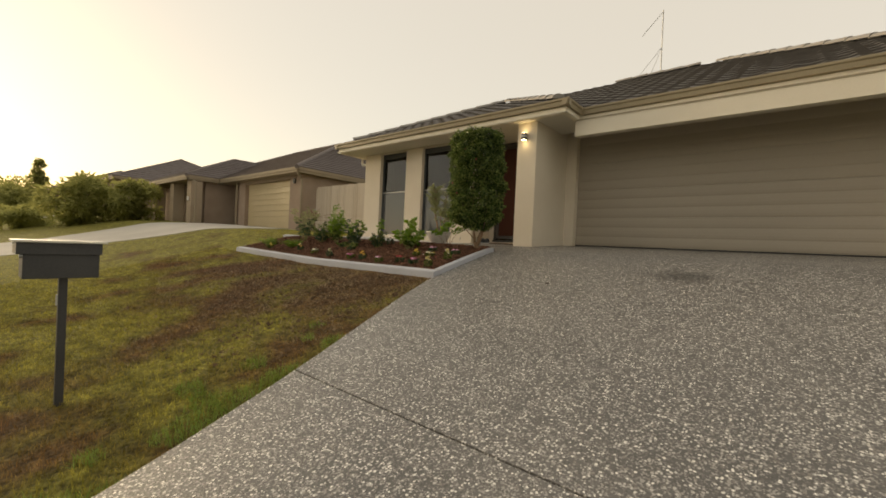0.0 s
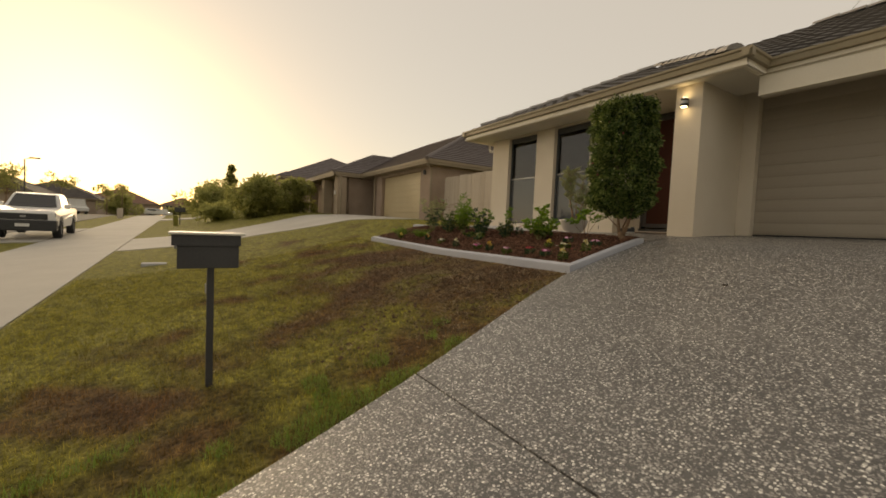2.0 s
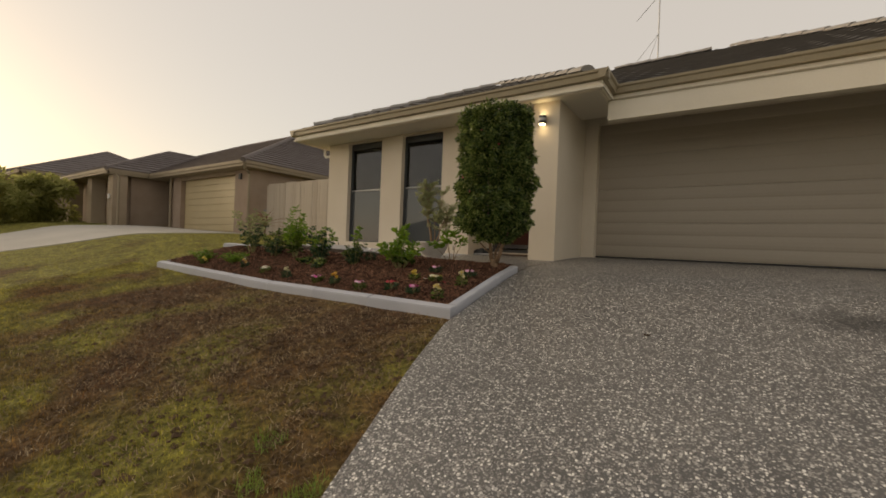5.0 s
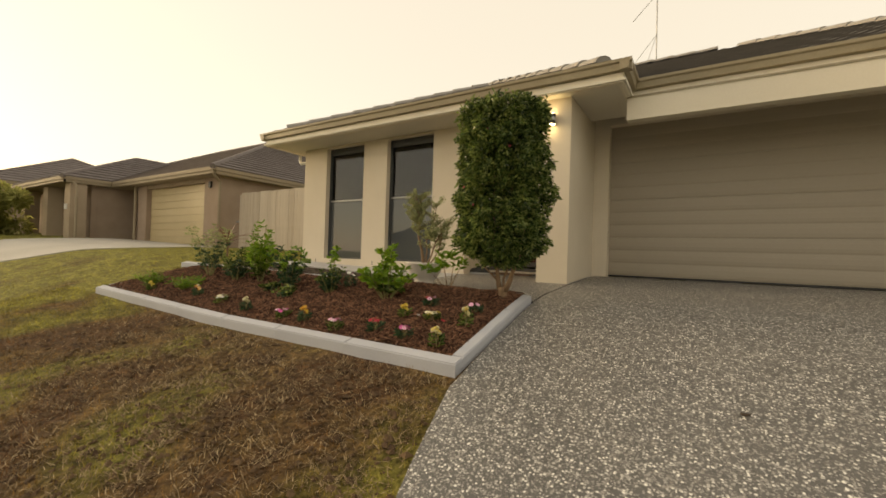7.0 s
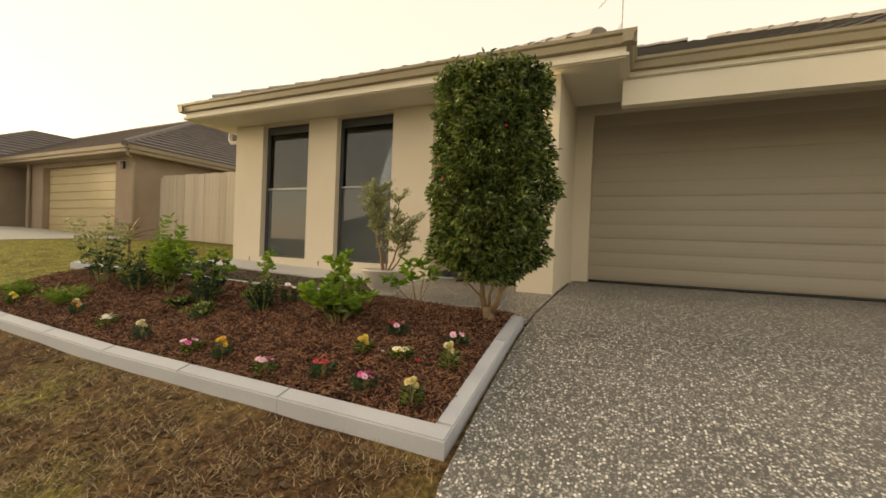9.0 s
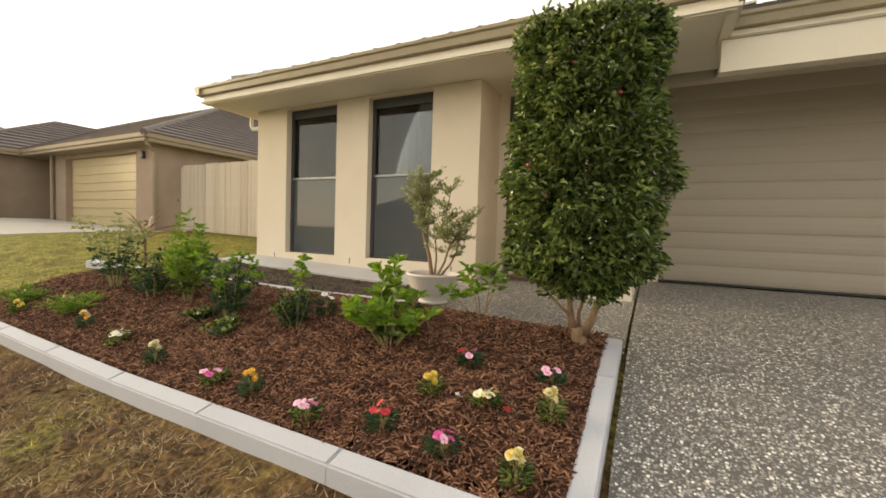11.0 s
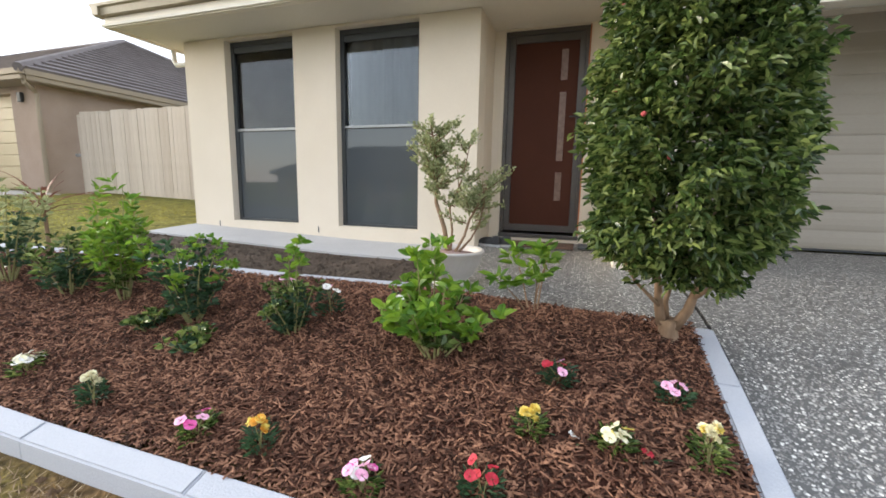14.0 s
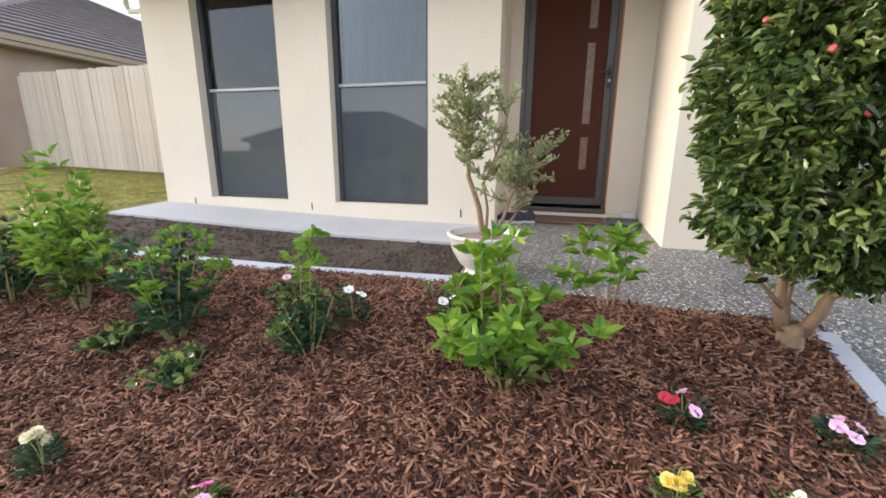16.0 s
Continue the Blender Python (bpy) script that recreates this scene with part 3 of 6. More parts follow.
def tile_mesh(name, w=0.3, length=0.42, lift=0.034):
    """A flat-S roof tile: its long axis runs up the slope (+y), with a proud butt end."""
    prof = [(0.0, 0.012), (0.06, 0.026), (0.12, 0.012), (0.2, 0.004), (0.3, 0.012)]
    vs, fs = [], []
    for y, dz in ((0.0, lift), (length, lift - 0.03)):
        for x, z in prof:
            vs.append((x * w / 0.3, y, z + dz))
    for x, z in prof:
        vs.append((x * w / 0.3, 0.0, 0.0))
    k = len(prof)
    for i in range(k - 1):
        fs.append((i, i + 1, k + i + 1, k + i))
        fs.append((2 * k + i, 2 * k + i + 1, i + 1, i))
    return vs, fs


def lay_tiles(corner, along, up, rows, inside, limit_parts, w=0.3, gauge=0.36):
    """Tiles over a slope: the lowest courses as single tiles, the rest joined."""
    along, up = Vector(along).normalized(), Vector(up).normalized()
    nrm = along.cross(up)
    base = Matrix((along, up, nrm)).transposed().to_4x4()
    tv, tf = tile_mesh("tile", w)
    shared = link_mesh("tile", tv, tf, M["tile"])
    big_v, big_f = [], []
    for r in range(rows):
        for c in range(60):
            p = Vector(corner) + along * (c * w) + up * (r * gauge - 0.03)
            mid = p + along * (w / 2) + up * 0.18
            if not inside(mid):
                continue
            m = Matrix.Translation(p) @ base @ pose(0, 0, 0, random.uniform(-0.5, 0.5), random.uniform(-0.5, 0.5), 0)
            if r < limit_parts:
                o = new("tile", shared)
                o.parent = roof
                o.matrix_basis = m
            else:
                k = len(big_v)
                big_v.extend(m @ Vector(v) for v in tv)
                big_f.extend(tuple(k + i for i in f) for f in tf)
    if big_v:
        o = new("tile_field", link_mesh("tile_field", big_v, big_f, M["tile"]))
        o.parent = roof
        tagged(o, kind="stuff")


ca, sa = math.cos(radians(25)), math.sin(radians(25))
lay_tiles((FX0, FY0, rz(0)), (1, 0, 0), (0, ca, sa), 9, lambda p: FX0 + 0.1 + (p.y - FY0) < p.x < FX1 - 0.12 - (p.y - FY0), 3)
lay_tiles((-4.0, RY0, rz(0)), (1, 0, 0), (0, ca, sa), 16, lambda p: p.x > FX1 + 0.04 - (p.y - RY0) and p.x < RX1 - (p.y - RY0) and p.y < RIDGE_Y, 3)
lay_tiles((FX1, FY0 - 0.05, rz(0)), (0, 1, 0), (-ca, 0, sa), 9, lambda p: FY0 + 0.06 + (FX1 - p.x) < p.y < RY0 + 0.12 + (FX1 - p.x), 2)


def ridge_caps(a, b):
    a, b = Vector(a), Vector(b)
    d = b - a
    n = int(d.length / 0.4)
    tv, tf = [], []
    for s in range(2):
        for k in range(7):
            ang = math.pi * (k / 6 - 0.0)
            r = 0.115 - 0.012 * s
            tv.append((r * math.cos(ang), s * 0.43, 0.75 * r * math.sin(ang) - 0.012 * s))
    tf = [(k, k + 1, 8 + k, 7 + k) for k in range(6)] + [tuple(range(6, -1, -1))]
    shared = link_mesh("ridge_cap", tv, tf, M["ridge"])
    q = d.to_track_quat("Y", "Z").to_matrix().to_4x4()
    for i in range(1, n):
        o = new("ridge_cap", shared)
        o.parent = roof
        o.matrix_basis = Matrix.Translation(a + d * (i / n) + Vector((0, 0, 0.03))) @ q


ridge_caps((FX1, FY0, rz(0)), APEX)
ridge_caps((FX0, FY0, rz(0)), APEX)
ridge_caps(APEX, (APEX[0], 3.0, APEX[2]))
ridge_caps((RX1 - half, RIDGE_Y, rz(half)), (RX0 + half, RIDGE_Y, rz(half)))
ridge_caps((RX1, RY0, rz(0)), (RX1 - half, RIDGE_Y, rz(half)))

# television mast
mast = thing("tv_antenna", "thin galvanised television mast with stays on the roof", "antenna")
part("mast", tube(bmesh.new(), [(0.05, 6.0, 4.0), (0.03, 6.0, 7.5)], 0.017, 6), M["rail_pale"], mast)
part("stay", tube(bmesh.new(), [(0.03, 6.0, 7.45), (-0.55, 6.0, 6.85)], 0.009, 5), M["rail_pale"], mast)
part("stay", tube(bmesh.new(), [(0.04, 6.0, 6.35), (-0.8, 5.4, 4.9)], 0.007, 5), M["rail_pale"], mast)
part("stay", tube(bmesh.new(), [(0.04, 6.0, 6.35), (-0.25, 5.4, 4.9)], 0.006, 5), M["rail_pale"], mast)


for wx in (-5.05, -3.63, -2.13):
    tagged(part("weep_vent", boxed(wx - 0.006, wx + 0.006, WALL_Y - 0.003, WALL_Y + 0.02, 0.03, 0.1), M["alu_dark"]), "narrow dark weep slit low in the rendered wall", "vent", "weep vents")


# windows
def glass_material(name, tint, rough):
    m = bpy.data.materials.new(name)
    m.use_nodes = True
    b = m.node_tree.nodes["Principled BSDF"]
    b.inputs["Base Color"].default_value = (*tint, 1)
    b.inputs["Roughness"].default_value = rough
    b.inputs["IOR"].default_value = 1.62
    return m


def clear_glass(name, tint):
    """Thin tinted glass: what lies behind shows through, with a mirror coat."""
    m = bpy.data.materials.new(name)
    m.use_nodes = True
    n, l = m.node_tree.nodes, m.node_tree.links
    tr, gl, fr_, mx = n.new("ShaderNodeBsdfTransparent"), n.new("ShaderNodeBsdfGlossy"), n.new("ShaderNodeFresnel"), n.new("ShaderNodeMixShader")
    tr.inputs["Color"].default_value, gl.inputs["Roughness"].default_value, fr_.inputs["IOR"].default_value = (*tint, 1), 0.02, 1.75
    l.new(fr_.outputs[0], mx.inputs[0])
    l.new(tr.outputs[0], mx.inputs[1])
    l.new(gl.outputs[0], mx.inputs[2])
    l.new(mx.outputs[0], n["Material Output"].inputs["Surface"])
    return m


M["glass"] = clear_glass("tinted_window_glass", (0.66, 0.69, 0.71))
M["curtain"] = material("grey_sheer_curtain", [(0.36, 0.365, 0.36), (0.52, 0.52, 0.51)], 0.9, 2, 90, 0.1, stretch=(8, 8, 0.4), spec=0.1)
# Stands for the unlit room: its darkness is put into the colour.
M["dark_room"] = material("unlit_room_black", [(0.03, 0.03, 0.032), (0.05, 0.05, 0.052)], 0.9, 3, 60, 0.1)
M["glass_low"] = glass_material("screened_window_glass", (0.075, 0.084, 0.09), 0.03)
for i, (a, b) in enumerate(WINDOWS):
    w = thing("window_%d" % (i + 1), "tall double-hung window in charcoal aluminium with a lower insect screen", "window", "front windows", "structure")
    y = WALL_Y + 0.105
    z0, z1, zm = 0.10, 2.16, 1.18
    fr = bmesh.new()
    for q in ((a, a + 0.045, z0, z1), (b - 0.045, b, z0, z1), (a + 0.045, b - 0.045, z0, z0 + 0.045), (a + 0.045, b - 0.045, z1 - 0.05, z1)):
        box(fr, q[0], q[1], y - 0.015, y + 0.06, q[2], q[3], 0.004)
    part("window_frame", fr, M["alu_dark"], w)
    part("meeting_rail", boxed(a + 0.045, b - 0.045, y - 0.022, y + 0.03, zm - 0.014, zm + 0.014, 0.004), M["rail_pale"], w, "pale aluminium meeting rail")
    part("pane", boxed(a + 0.045, b - 0.045, y + 0.014, y + 0.018, zm + 0.014, z1 - 0.05), M["glass"], w)
    # added near-black sheet in place of the dark room behind the glass
    part("room_backing", boxed(a + 0.01, b - 0.01, y + 0.108, y + 0.118, z0 + 0.02, z1 - 0.01), M["dark_room"], w, "near-black sheet standing for the unlit room behind the curtain")
    bm = bmesh.new()
    rows = []
    for q in range(73):
        u = q / 72
        rows.append([bm.verts.new((a + 0.05 + (b - a - 0.1) * u, y + 0.078 + (0.022 + 0.006 * math.sin(17 * u + i)) * math.sin(44 * u + 1.5 * math.sin(9 * u + i) + 0.5 * e), zz_)) for e, zz_ in enumerate((zm - 0.1, zm + 0.4, z1 - 0.06))])
    for p0, p1 in zip(rows, rows[1:]):
        for e in range(2):
            bm.faces.new((p0[e], p1[e], p1[e + 1], p0[e + 1]))
    part("curtain", bm, M["curtain"], w, "pleated grey curtain behind the upper glass", smooth=True)
    part("pane", boxed(a + 0.045, b - 0.045, y + 0.004, y + 0.012, z0 + 0.045, zm - 0.014), M["glass_low"], w, "grey screened lower sash glass")
    part("roller_box", boxed(a + 0.047, b - 0.047, y - 0.012, y + 0.012, z1 - 0.12, z1 - 0.052, 0.004), M["alu_dark"], w, "dark head box")
    part("window_sill", boxed(a + 0.001, b - 0.001, WALL_Y + 0.004, y - 0.016, z0 - 0.002, z0 + 0.018, 0.004), M["render_wall"], w, "rendered sloping sill")

# front door with a security screen
door = thing("door_1", "closed red-brown front door behind a grey framed security screen", "door", kind="structure")
y = DOOR_Y + 0.07
jamb = bmesh.new()
for q in ((-1.714, -1.675, 0.077, 2.178), (-0.905, -0.866, 0.077, 2.178), (-1.675, -0.905, 2.135, 2.178)):
    box(jamb, q[0], q[1], y - 0.05, y + 0.08, q[2], q[3], 0.003)
part("door_frame", jamb, M["door_frame"], door)
part("door_trim", boxed(-0.878, -0.8655, y - 0.074, y - 0.052, 0.077, 2.178), M["timber_door"], door, "orange cedar strip beside the jamb")
fr = bmesh.new()
for q in ((-1.674, -1.612, 0.1, 2.134), (-0.968, -0.906, 0.1, 2.134), (-1.612, -0.968, 0.1, 0.17), (-1.612, -0.968, 2.06, 2.134)):
    box(fr, q[0], q[1], y - 0.03, y + 0.0, q[2], q[3], 0.004)
part("screen_frame", fr, M["door_frame"], door, "grey security screen frame")
part("door_leaf", boxed(-1.612, -0.968, y - 0.012, y + 0.04, 0.17, 2.06), M["door_brown"], door)
M["etched"] = material("etched_glass", [(0.13, 0.075, 0.055), (0.24, 0.16, 0.12)], 0.4, 25, 60, 0.3)
for z in ((1.68, 1.98), (0.86, 1.56), (0.44, 0.74)):
    part("glass_strip", boxed(-1.14, -1.075, y - 0.016, y - 0.0125, *z), M["etched"], door, "patterned glass strip behind the mesh")
hd = bmesh.new()
box(hd, -0.952, -0.922, y - 0.042, y - 0.03, 1.16, 1.36, 0.005)
tube(hd, [(-0.937, y - 0.042, 1.3), (-0.937, y - 0.085, 1.3), (-1.03, y - 0.09, 1.3)], 0.009, 8)
part("door_handle", hd, M["black_metal"], door, "black lever handle with plate")
part("lock", tube(bmesh.new(), [(-0.937, y - 0.04, 1.23), (-0.937, y - 0.052, 1.23)], 0.013, 12), M["rail_pale"], door, "bright lock cylinder")
part("door_sill", boxed(-1.714, -0.866, DOOR_Y - 0.03, DOOR_Y + 0.15, 0.03, 0.075, 0.006), M["door_frame"], door)
tagged(part("step_door", boxed(-1.826, -0.589, DOOR_Y - 0.04, DOOR_Y - 0.002, -0.1, 0.028, 0.006), M["render_wall"]), "rendered step under the front door", "step", kind="structure")

# garage door in ribbed sections
gd = thing("garage_door", "closed taupe steel sectional garage door with horizontal ribs", "garage door", kind="structure")
secs = 4
for k in range(secs):
    z0, z1 = 0.035 + k * 2.16 / secs, 0.035 + (k + 1) * 2.16 / secs - 0.001
    bm = bmesh.new()
    h = (z1 - z0)
    pts = []
    for r in range(3):
        a0 = z0 + h * r / 3
        b0 = z0 + h * (r + 1) / 3
        pts += [(0.0, a0 + 0.001), (-0.005, a0 + 0.02), (-0.008, a0 + 0.06), (-0.006, b0 - 0.06), (0.0, b0 - 0.001)]
    rows = [[bm.verts.new((x, 0.13 + dy, z)) for x in (0.003, 4.897)] for dy, z in pts]
    for a, b in zip(rows, rows[1:]):
        bm.faces.new((a[0], a[1], b[1], b[0]))
    r = bmesh.ops.extrude_face_region(bm, geom=bm.faces[:])
    bmesh.ops.translate(bm, verts=[v for v in r["geom"] if isinstance(v, bmesh.types.BMVert)], vec=(0, 0.04, 0))
    part("panel", bm, M["garage_door"], gd)
part("rubber_seal", boxed(0.003, 4.897, 0.12, 0.16, 0.013, 0.034), M["black_metal"], gd, "black rubber bottom seal")

# ---- fence between the houses ----
fence = thing("fence", "weathered timber paling fence between the two houses", "fence")
FY = 1.42
x = -11.32
while x < -5.56:
    wv = random.choice((0.095, 0.1, 0.14))
    bm = boxed(0, wv, 0, 0.016, 0, 1.0, 0.003)
    o = new("paling", bm_mesh("paling", bm, M["fence"]))
    o.parent = fence
    g0 = ground_z(x, FY) + 0.04
    o.matrix_basis = Matrix.Translation((x, FY + random.uniform(-0.006, 0.006), g0)) @ pose(0, 0, 0, 0, random.uniform(-0.4, 0.4), 0) @ Matrix.Diagonal((1, 1, 2.0 + random.uniform(-0.012, 0.012) - g0, 1))
    x += wv + random.uniform(0.003, 0.01)
for zz in (0.5, 1.55):
    part("rail", boxed(-11.3, -5.46, FY + 0.026, FY + 0.07, zz, zz + 0.09), M["fence"], fence)
part("post", boxed(-11.42, -11.33, FY, FY + 0.09, 0.1, 1.95), M["fence"], fence)
part("gate_latch", boxed(-11.52, -11.40, FY - 0.05, FY - 0.005, 1.05, 1.12, 0.01), M["rail_pale"], fence, "pale metal gate latch")

# ---- garden bed ----
mul = thing("garden_bed", "garden bed covered in red-brown bark mulch", "garden bed")
BED = [(-5.97, -3.835), (-0.27, -3.835), (-0.27, -2.50), (-1.82, -2.38), (-5.30, -2.56)]


def inside(poly, x, y):
    c = False
    for (x0, y0), (x1, y1) in zip(poly, poly[1:] + poly[:1]):
        if (y0 > y) != (y1 > y) and x < (x1 - x0) * (y - y0) / (y1 - y0) + x0:
            c = not c
    return c


def bed_z(x, y):
    rim = min(y + 3.835, -0.27 - x, x + 5.97)
    back = -2.50 + 0.077 * min(1.55, -0.27 - x) - 0.052 * max(0.0, -1.82 - x) - y
    mound = min(1.0, max(0.0, rim / 0.4)) * min(1.0, max(0.0, back / 0.3))
    return ground_z(x, y) + 0.05 + 0.06 * mound + 0.014 * noise.noise((x * 3, y * 3, 1.7)) + 0.008 * noise.noise((x * 9, y * 9, 4.1))


vs, fs, idx = [], [], {}
xs = [-6.05 + 0.06 * i for i in range(98)]
ys = [-3.9 + 0.06 * i for i in range(30)]
for j, yy in enumerate(ys):
    for i, xx in enumerate(xs):
        if inside(BED, xx, yy):
            idx[i, j] = len(vs)
            vs.append((xx, yy, bed_z(xx, yy)))
for j in range(len(ys) - 1):
    for i in range(len(xs) - 1):
        q = [(i, j), (i + 1, j), (i + 1, j + 1), (i, j + 1)]
        if all(p in idx for p in q):
            fs.append([idx[p] for p in q])
bed_top = part("mulch", link_mesh("mulch", vs, fs, M["mulch"], True), None, mul)


def scatter_chips(count, zf, inside_fn, bounds, seed, size=(0.012, 0.045)):
    rng = np.random.default_rng(seed)
    vs, fs = [], []
    made = 0
    while made < count:
        x, y = rng.uniform(bounds[0], bounds[1]), rng.uniform(bounds[2], bounds[3])
        if not inside_fn(x, y):
            continue
        made += 1
        L, w, t = rng.uniform(*size) * rng.uniform(0.5, 1.0), rng.uniform(0.0022, 0.0062), rng.uniform(0.0015, 0.004)
        a, tilt = rng.uniform(0, 6.283), rng.normal(0, 0.38)
        ca_, sa_, ct, st = math.cos(a), math.sin(a), math.cos(tilt), math.sin(tilt)
        z = zf(x, y) + rng.uniform(0.0, 0.016)
        k = len(vs)
        for u, v_, h in ((-L, -w * 0.6, 0), (-L * 0.7, w, 0), (L, w * 0.7, 0), (L * 0.8, -w, 0), (-L * 0.8, -w * 0.4, t), (-L * 0.6, w * 0.6, t), (L * 0.8, w * 0.4, t), (L * 0.7, -w * 0.6, t)):
            uu, hh = u * ct * 0.85 - h * st, u * st * 0.85 + h
            vs.append((x + uu * ca_ - v_ * sa_, y + uu * sa_ + v_ * ca_, z + hh))
        fs += [(k + 4, k + 7, k + 6, k + 5), (k, k + 3, k + 7, k + 4), (k + 3, k + 2, k + 6, k + 7), (k + 2, k + 1, k + 5, k + 6), (k + 1, k, k + 4, k + 5)]
    return vs, fs


cv, cf = scatter_chips(60000, bed_z, lambda x, y: inside(BED, x, y) and (x > -3.6 or random.random() < 0.7), (-5.9, -0.285, -3.83, -2.2), 3)
o = part("bark_chip_cover", link_mesh("bark_chip_cover", cv, cf, M["chip"]), None, mul)
tagged(o, kind="stuff")

# edging blocks round the bed
edging = thing("garden_edging", "grey concrete edging blocks round the garden bed", "edging")


def edging_run(a, b, width=0.13, height=0.085, block=0.92, offset=0.0):
    a, b = Vector((*a, 0)), Vector((*b, 0))
    d = (b - a)
    L = d.length
    d.normalize()
    out = Vector((d.y, -d.x, 0))
    cuts = [0.0]
    c = offset if offset else block
    while c < L - 0.15:
        cuts.append(c)
        c += block
    cuts.append(L)
    for s0, s1 in zip(cuts, cuts[1:]):
        p, q = a + d * (s0 + 0.0015), a + d * (s1 - 0.0015)
        corners = [p + out * width / 2, q + out * width / 2, q - out * width / 2, p - out * width / 2]
        bm = prism(bmesh.new(), [(v.x, v.y) for v in corners], lambda x, y: ground_z(x, y) - 0.08, lambda x, y: ground_z(x, y) + height)
        top = [e for e in bm.edges if all(v.co.z > ground_z(v.co.x, v.co.y) for v in e.verts)]
        bmesh.ops.bevel(bm, geom=top, offset=0.008, segments=2, affect="EDGES")
        part("block", bm, M["kerb"], edging)


edging_run((-6.02, -3.885), (-0.19, -3.885), width=0.10, height=0.068, offset=0.55, block=0.857)
edging_run((-0.238, -3.833), (-0.243, -2.54), width=0.095, height=0.068, block=0.86)
edging_run((-5.36, -2.66), (-6.0, -3.80), width=0.09, height=0.06)
edging_run((-1.83, -2.36), (-6.4, -2.60), width=0.10, height=0.06)

# soil strip between the edging and the side path
slab("soil_strip", -2.36, -1.545, lambda y: -5.5, lambda y: -1.87, -0.004, M["soil"], "strip of bare dark soil below the front windows", "soil", 8, 40)

def clods(name, count, bounds, keep, lift, size, mat, label, seed):
    """Crumbled earth: small uneven lumps pressed into the ground."""
    rc = random.Random(seed)
    cv, cf = [], []
    for _ in range(count):
        x, y = rc.uniform(bounds[0], bounds[1]), rc.uniform(bounds[2], bounds[3])
        if rc.random() > keep(x, y):
            continue
        s = size[0] + size[1] * rc.random() ** 3
        z = ground_z(x, y) + lift
        k = len(cv)
        a = rc.uniform(0, 1.6)
        for q in range(4):
            d = s * rc.uniform(0.7, 1.3)
            cv.append((x + d * math.cos(a + q * 1.571), y + d * math.sin(a + q * 1.571), z + s * rc.uniform(0.05, 0.3)))
        cv += [(x + s * rc.uniform(-0.4, 0.4), y + s * rc.uniform(-0.4, 0.4), z + s * rc.uniform(0.6, 1.0)), (x, y, z - s * 0.5)]
        for q in range(4):
            cf += [(k + q, k + (q + 1) % 4, k + 4), (k + (q + 1) % 4, k + q, k + 5)]
    return tagged(new(name, link_mesh(name, cv, cf, mat)), label, "soil", kind="stuff")


def bare(x, y):
    """How bare the dead ground before the garden bed is."""
    if x > edge_x(y) - 0.04 or y > -3.97:
        return 0.0
    return max(0.0, 1.05 - math.hypot((x + 1.3) * 0.3, (y + 4.6) * 0.42)) * (0.35 + 0.9 * max(0.0, noise.noise((x * 2.4, y * 2.4, 9.0)) + 0.35))


clods("soil_clods", 2600, (-5.45, -1.92, -2.34, -1.56), lambda x, y: 1.0, -0.006, (0.006, 0.022), M["soil"], "crumbled dark clods on the bare soil strip", 61)
M["bare_soil"] = material("dry_brown_soil", [(0.055, 0.034, 0.022), (0.17, 0.108, 0.062)], 0.95, 6, 50, 0.8, island=0.3, spec=0.2, dist=0.02)
clods("bare_soil_clods", 16000, (-5.2, 0.3, -7.0, -3.97), bare, -0.022, (0.006, 0.026), M["bare_soil"], "crumbled dry brown soil where the lawn has died", 62)

# a curled dry leaf lying on the driveway
lfx, lfy = 1.322, -3.80
bm = bmesh.new()
rows = []
for q in range(6):
    u = q / 5
    hw = 0.013 * math.sin(math.pi * (0.08 + 0.88 * u)) ** 0.8
    rows.append([bm.verts.new((lfx + (u - 0.5) * 0.042 + 0.3 * v_ * hw, lfy + v_ * hw, ground_z(lfx, lfy) + 0.016 + 0.012 * abs(v_) + 0.02 * (u - 0.4) ** 2)) for v_ in (-1, -0.4, 0.4, 1)])
for p0, p1 in zip(rows, rows[1:]):
    for q in range(3):
        bm.faces.new((p0[q], p0[q + 1], p1[q + 1], p1[q]))
r_ = bmesh.ops.extrude_face_region(bm, geom=bm.faces[:])
bmesh.ops.translate(bm, verts=[v for v in r_["geom"] if isinstance(v, bmesh.types.BMVert)], vec=(0, 0, -0.0025))
M["dry_leaf"] = material("dry_brown_leaf", [(0.035, 0.022, 0.014), (0.075, 0.045, 0.025)], 0.7, 30, 90, 0.3)
tagged(part("dry_leaf", bm, M["dry_leaf"], smooth=True), "small curled dark brown leaf on the driveway", "leaf")

# concrete lid set in the lawn beyond the letterbox
mz = ground_z(-8.35, -8.2)
tagged(part("pit_lid", boxed(-8.5, -8.2, -8.42, -7.95, mz - 0.06, mz + 0.022, 0.008), M["concrete"]), "small pale concrete pit lid set in the lawn", "pit lid")

# ---- letterbox ----
lb = thing("letterbox", "charcoal metal letterbox with a cream lid on a square post", "letterbox")
lx, ly = -0.30, -7.45
lg = ground_z(lx, ly) - 0.03
part("post", boxed(lx - 0.022, lx + 0.022, ly - 0.022, ly + 0.022, lg, -0.42, 0.004), M["black_metal"], lb)

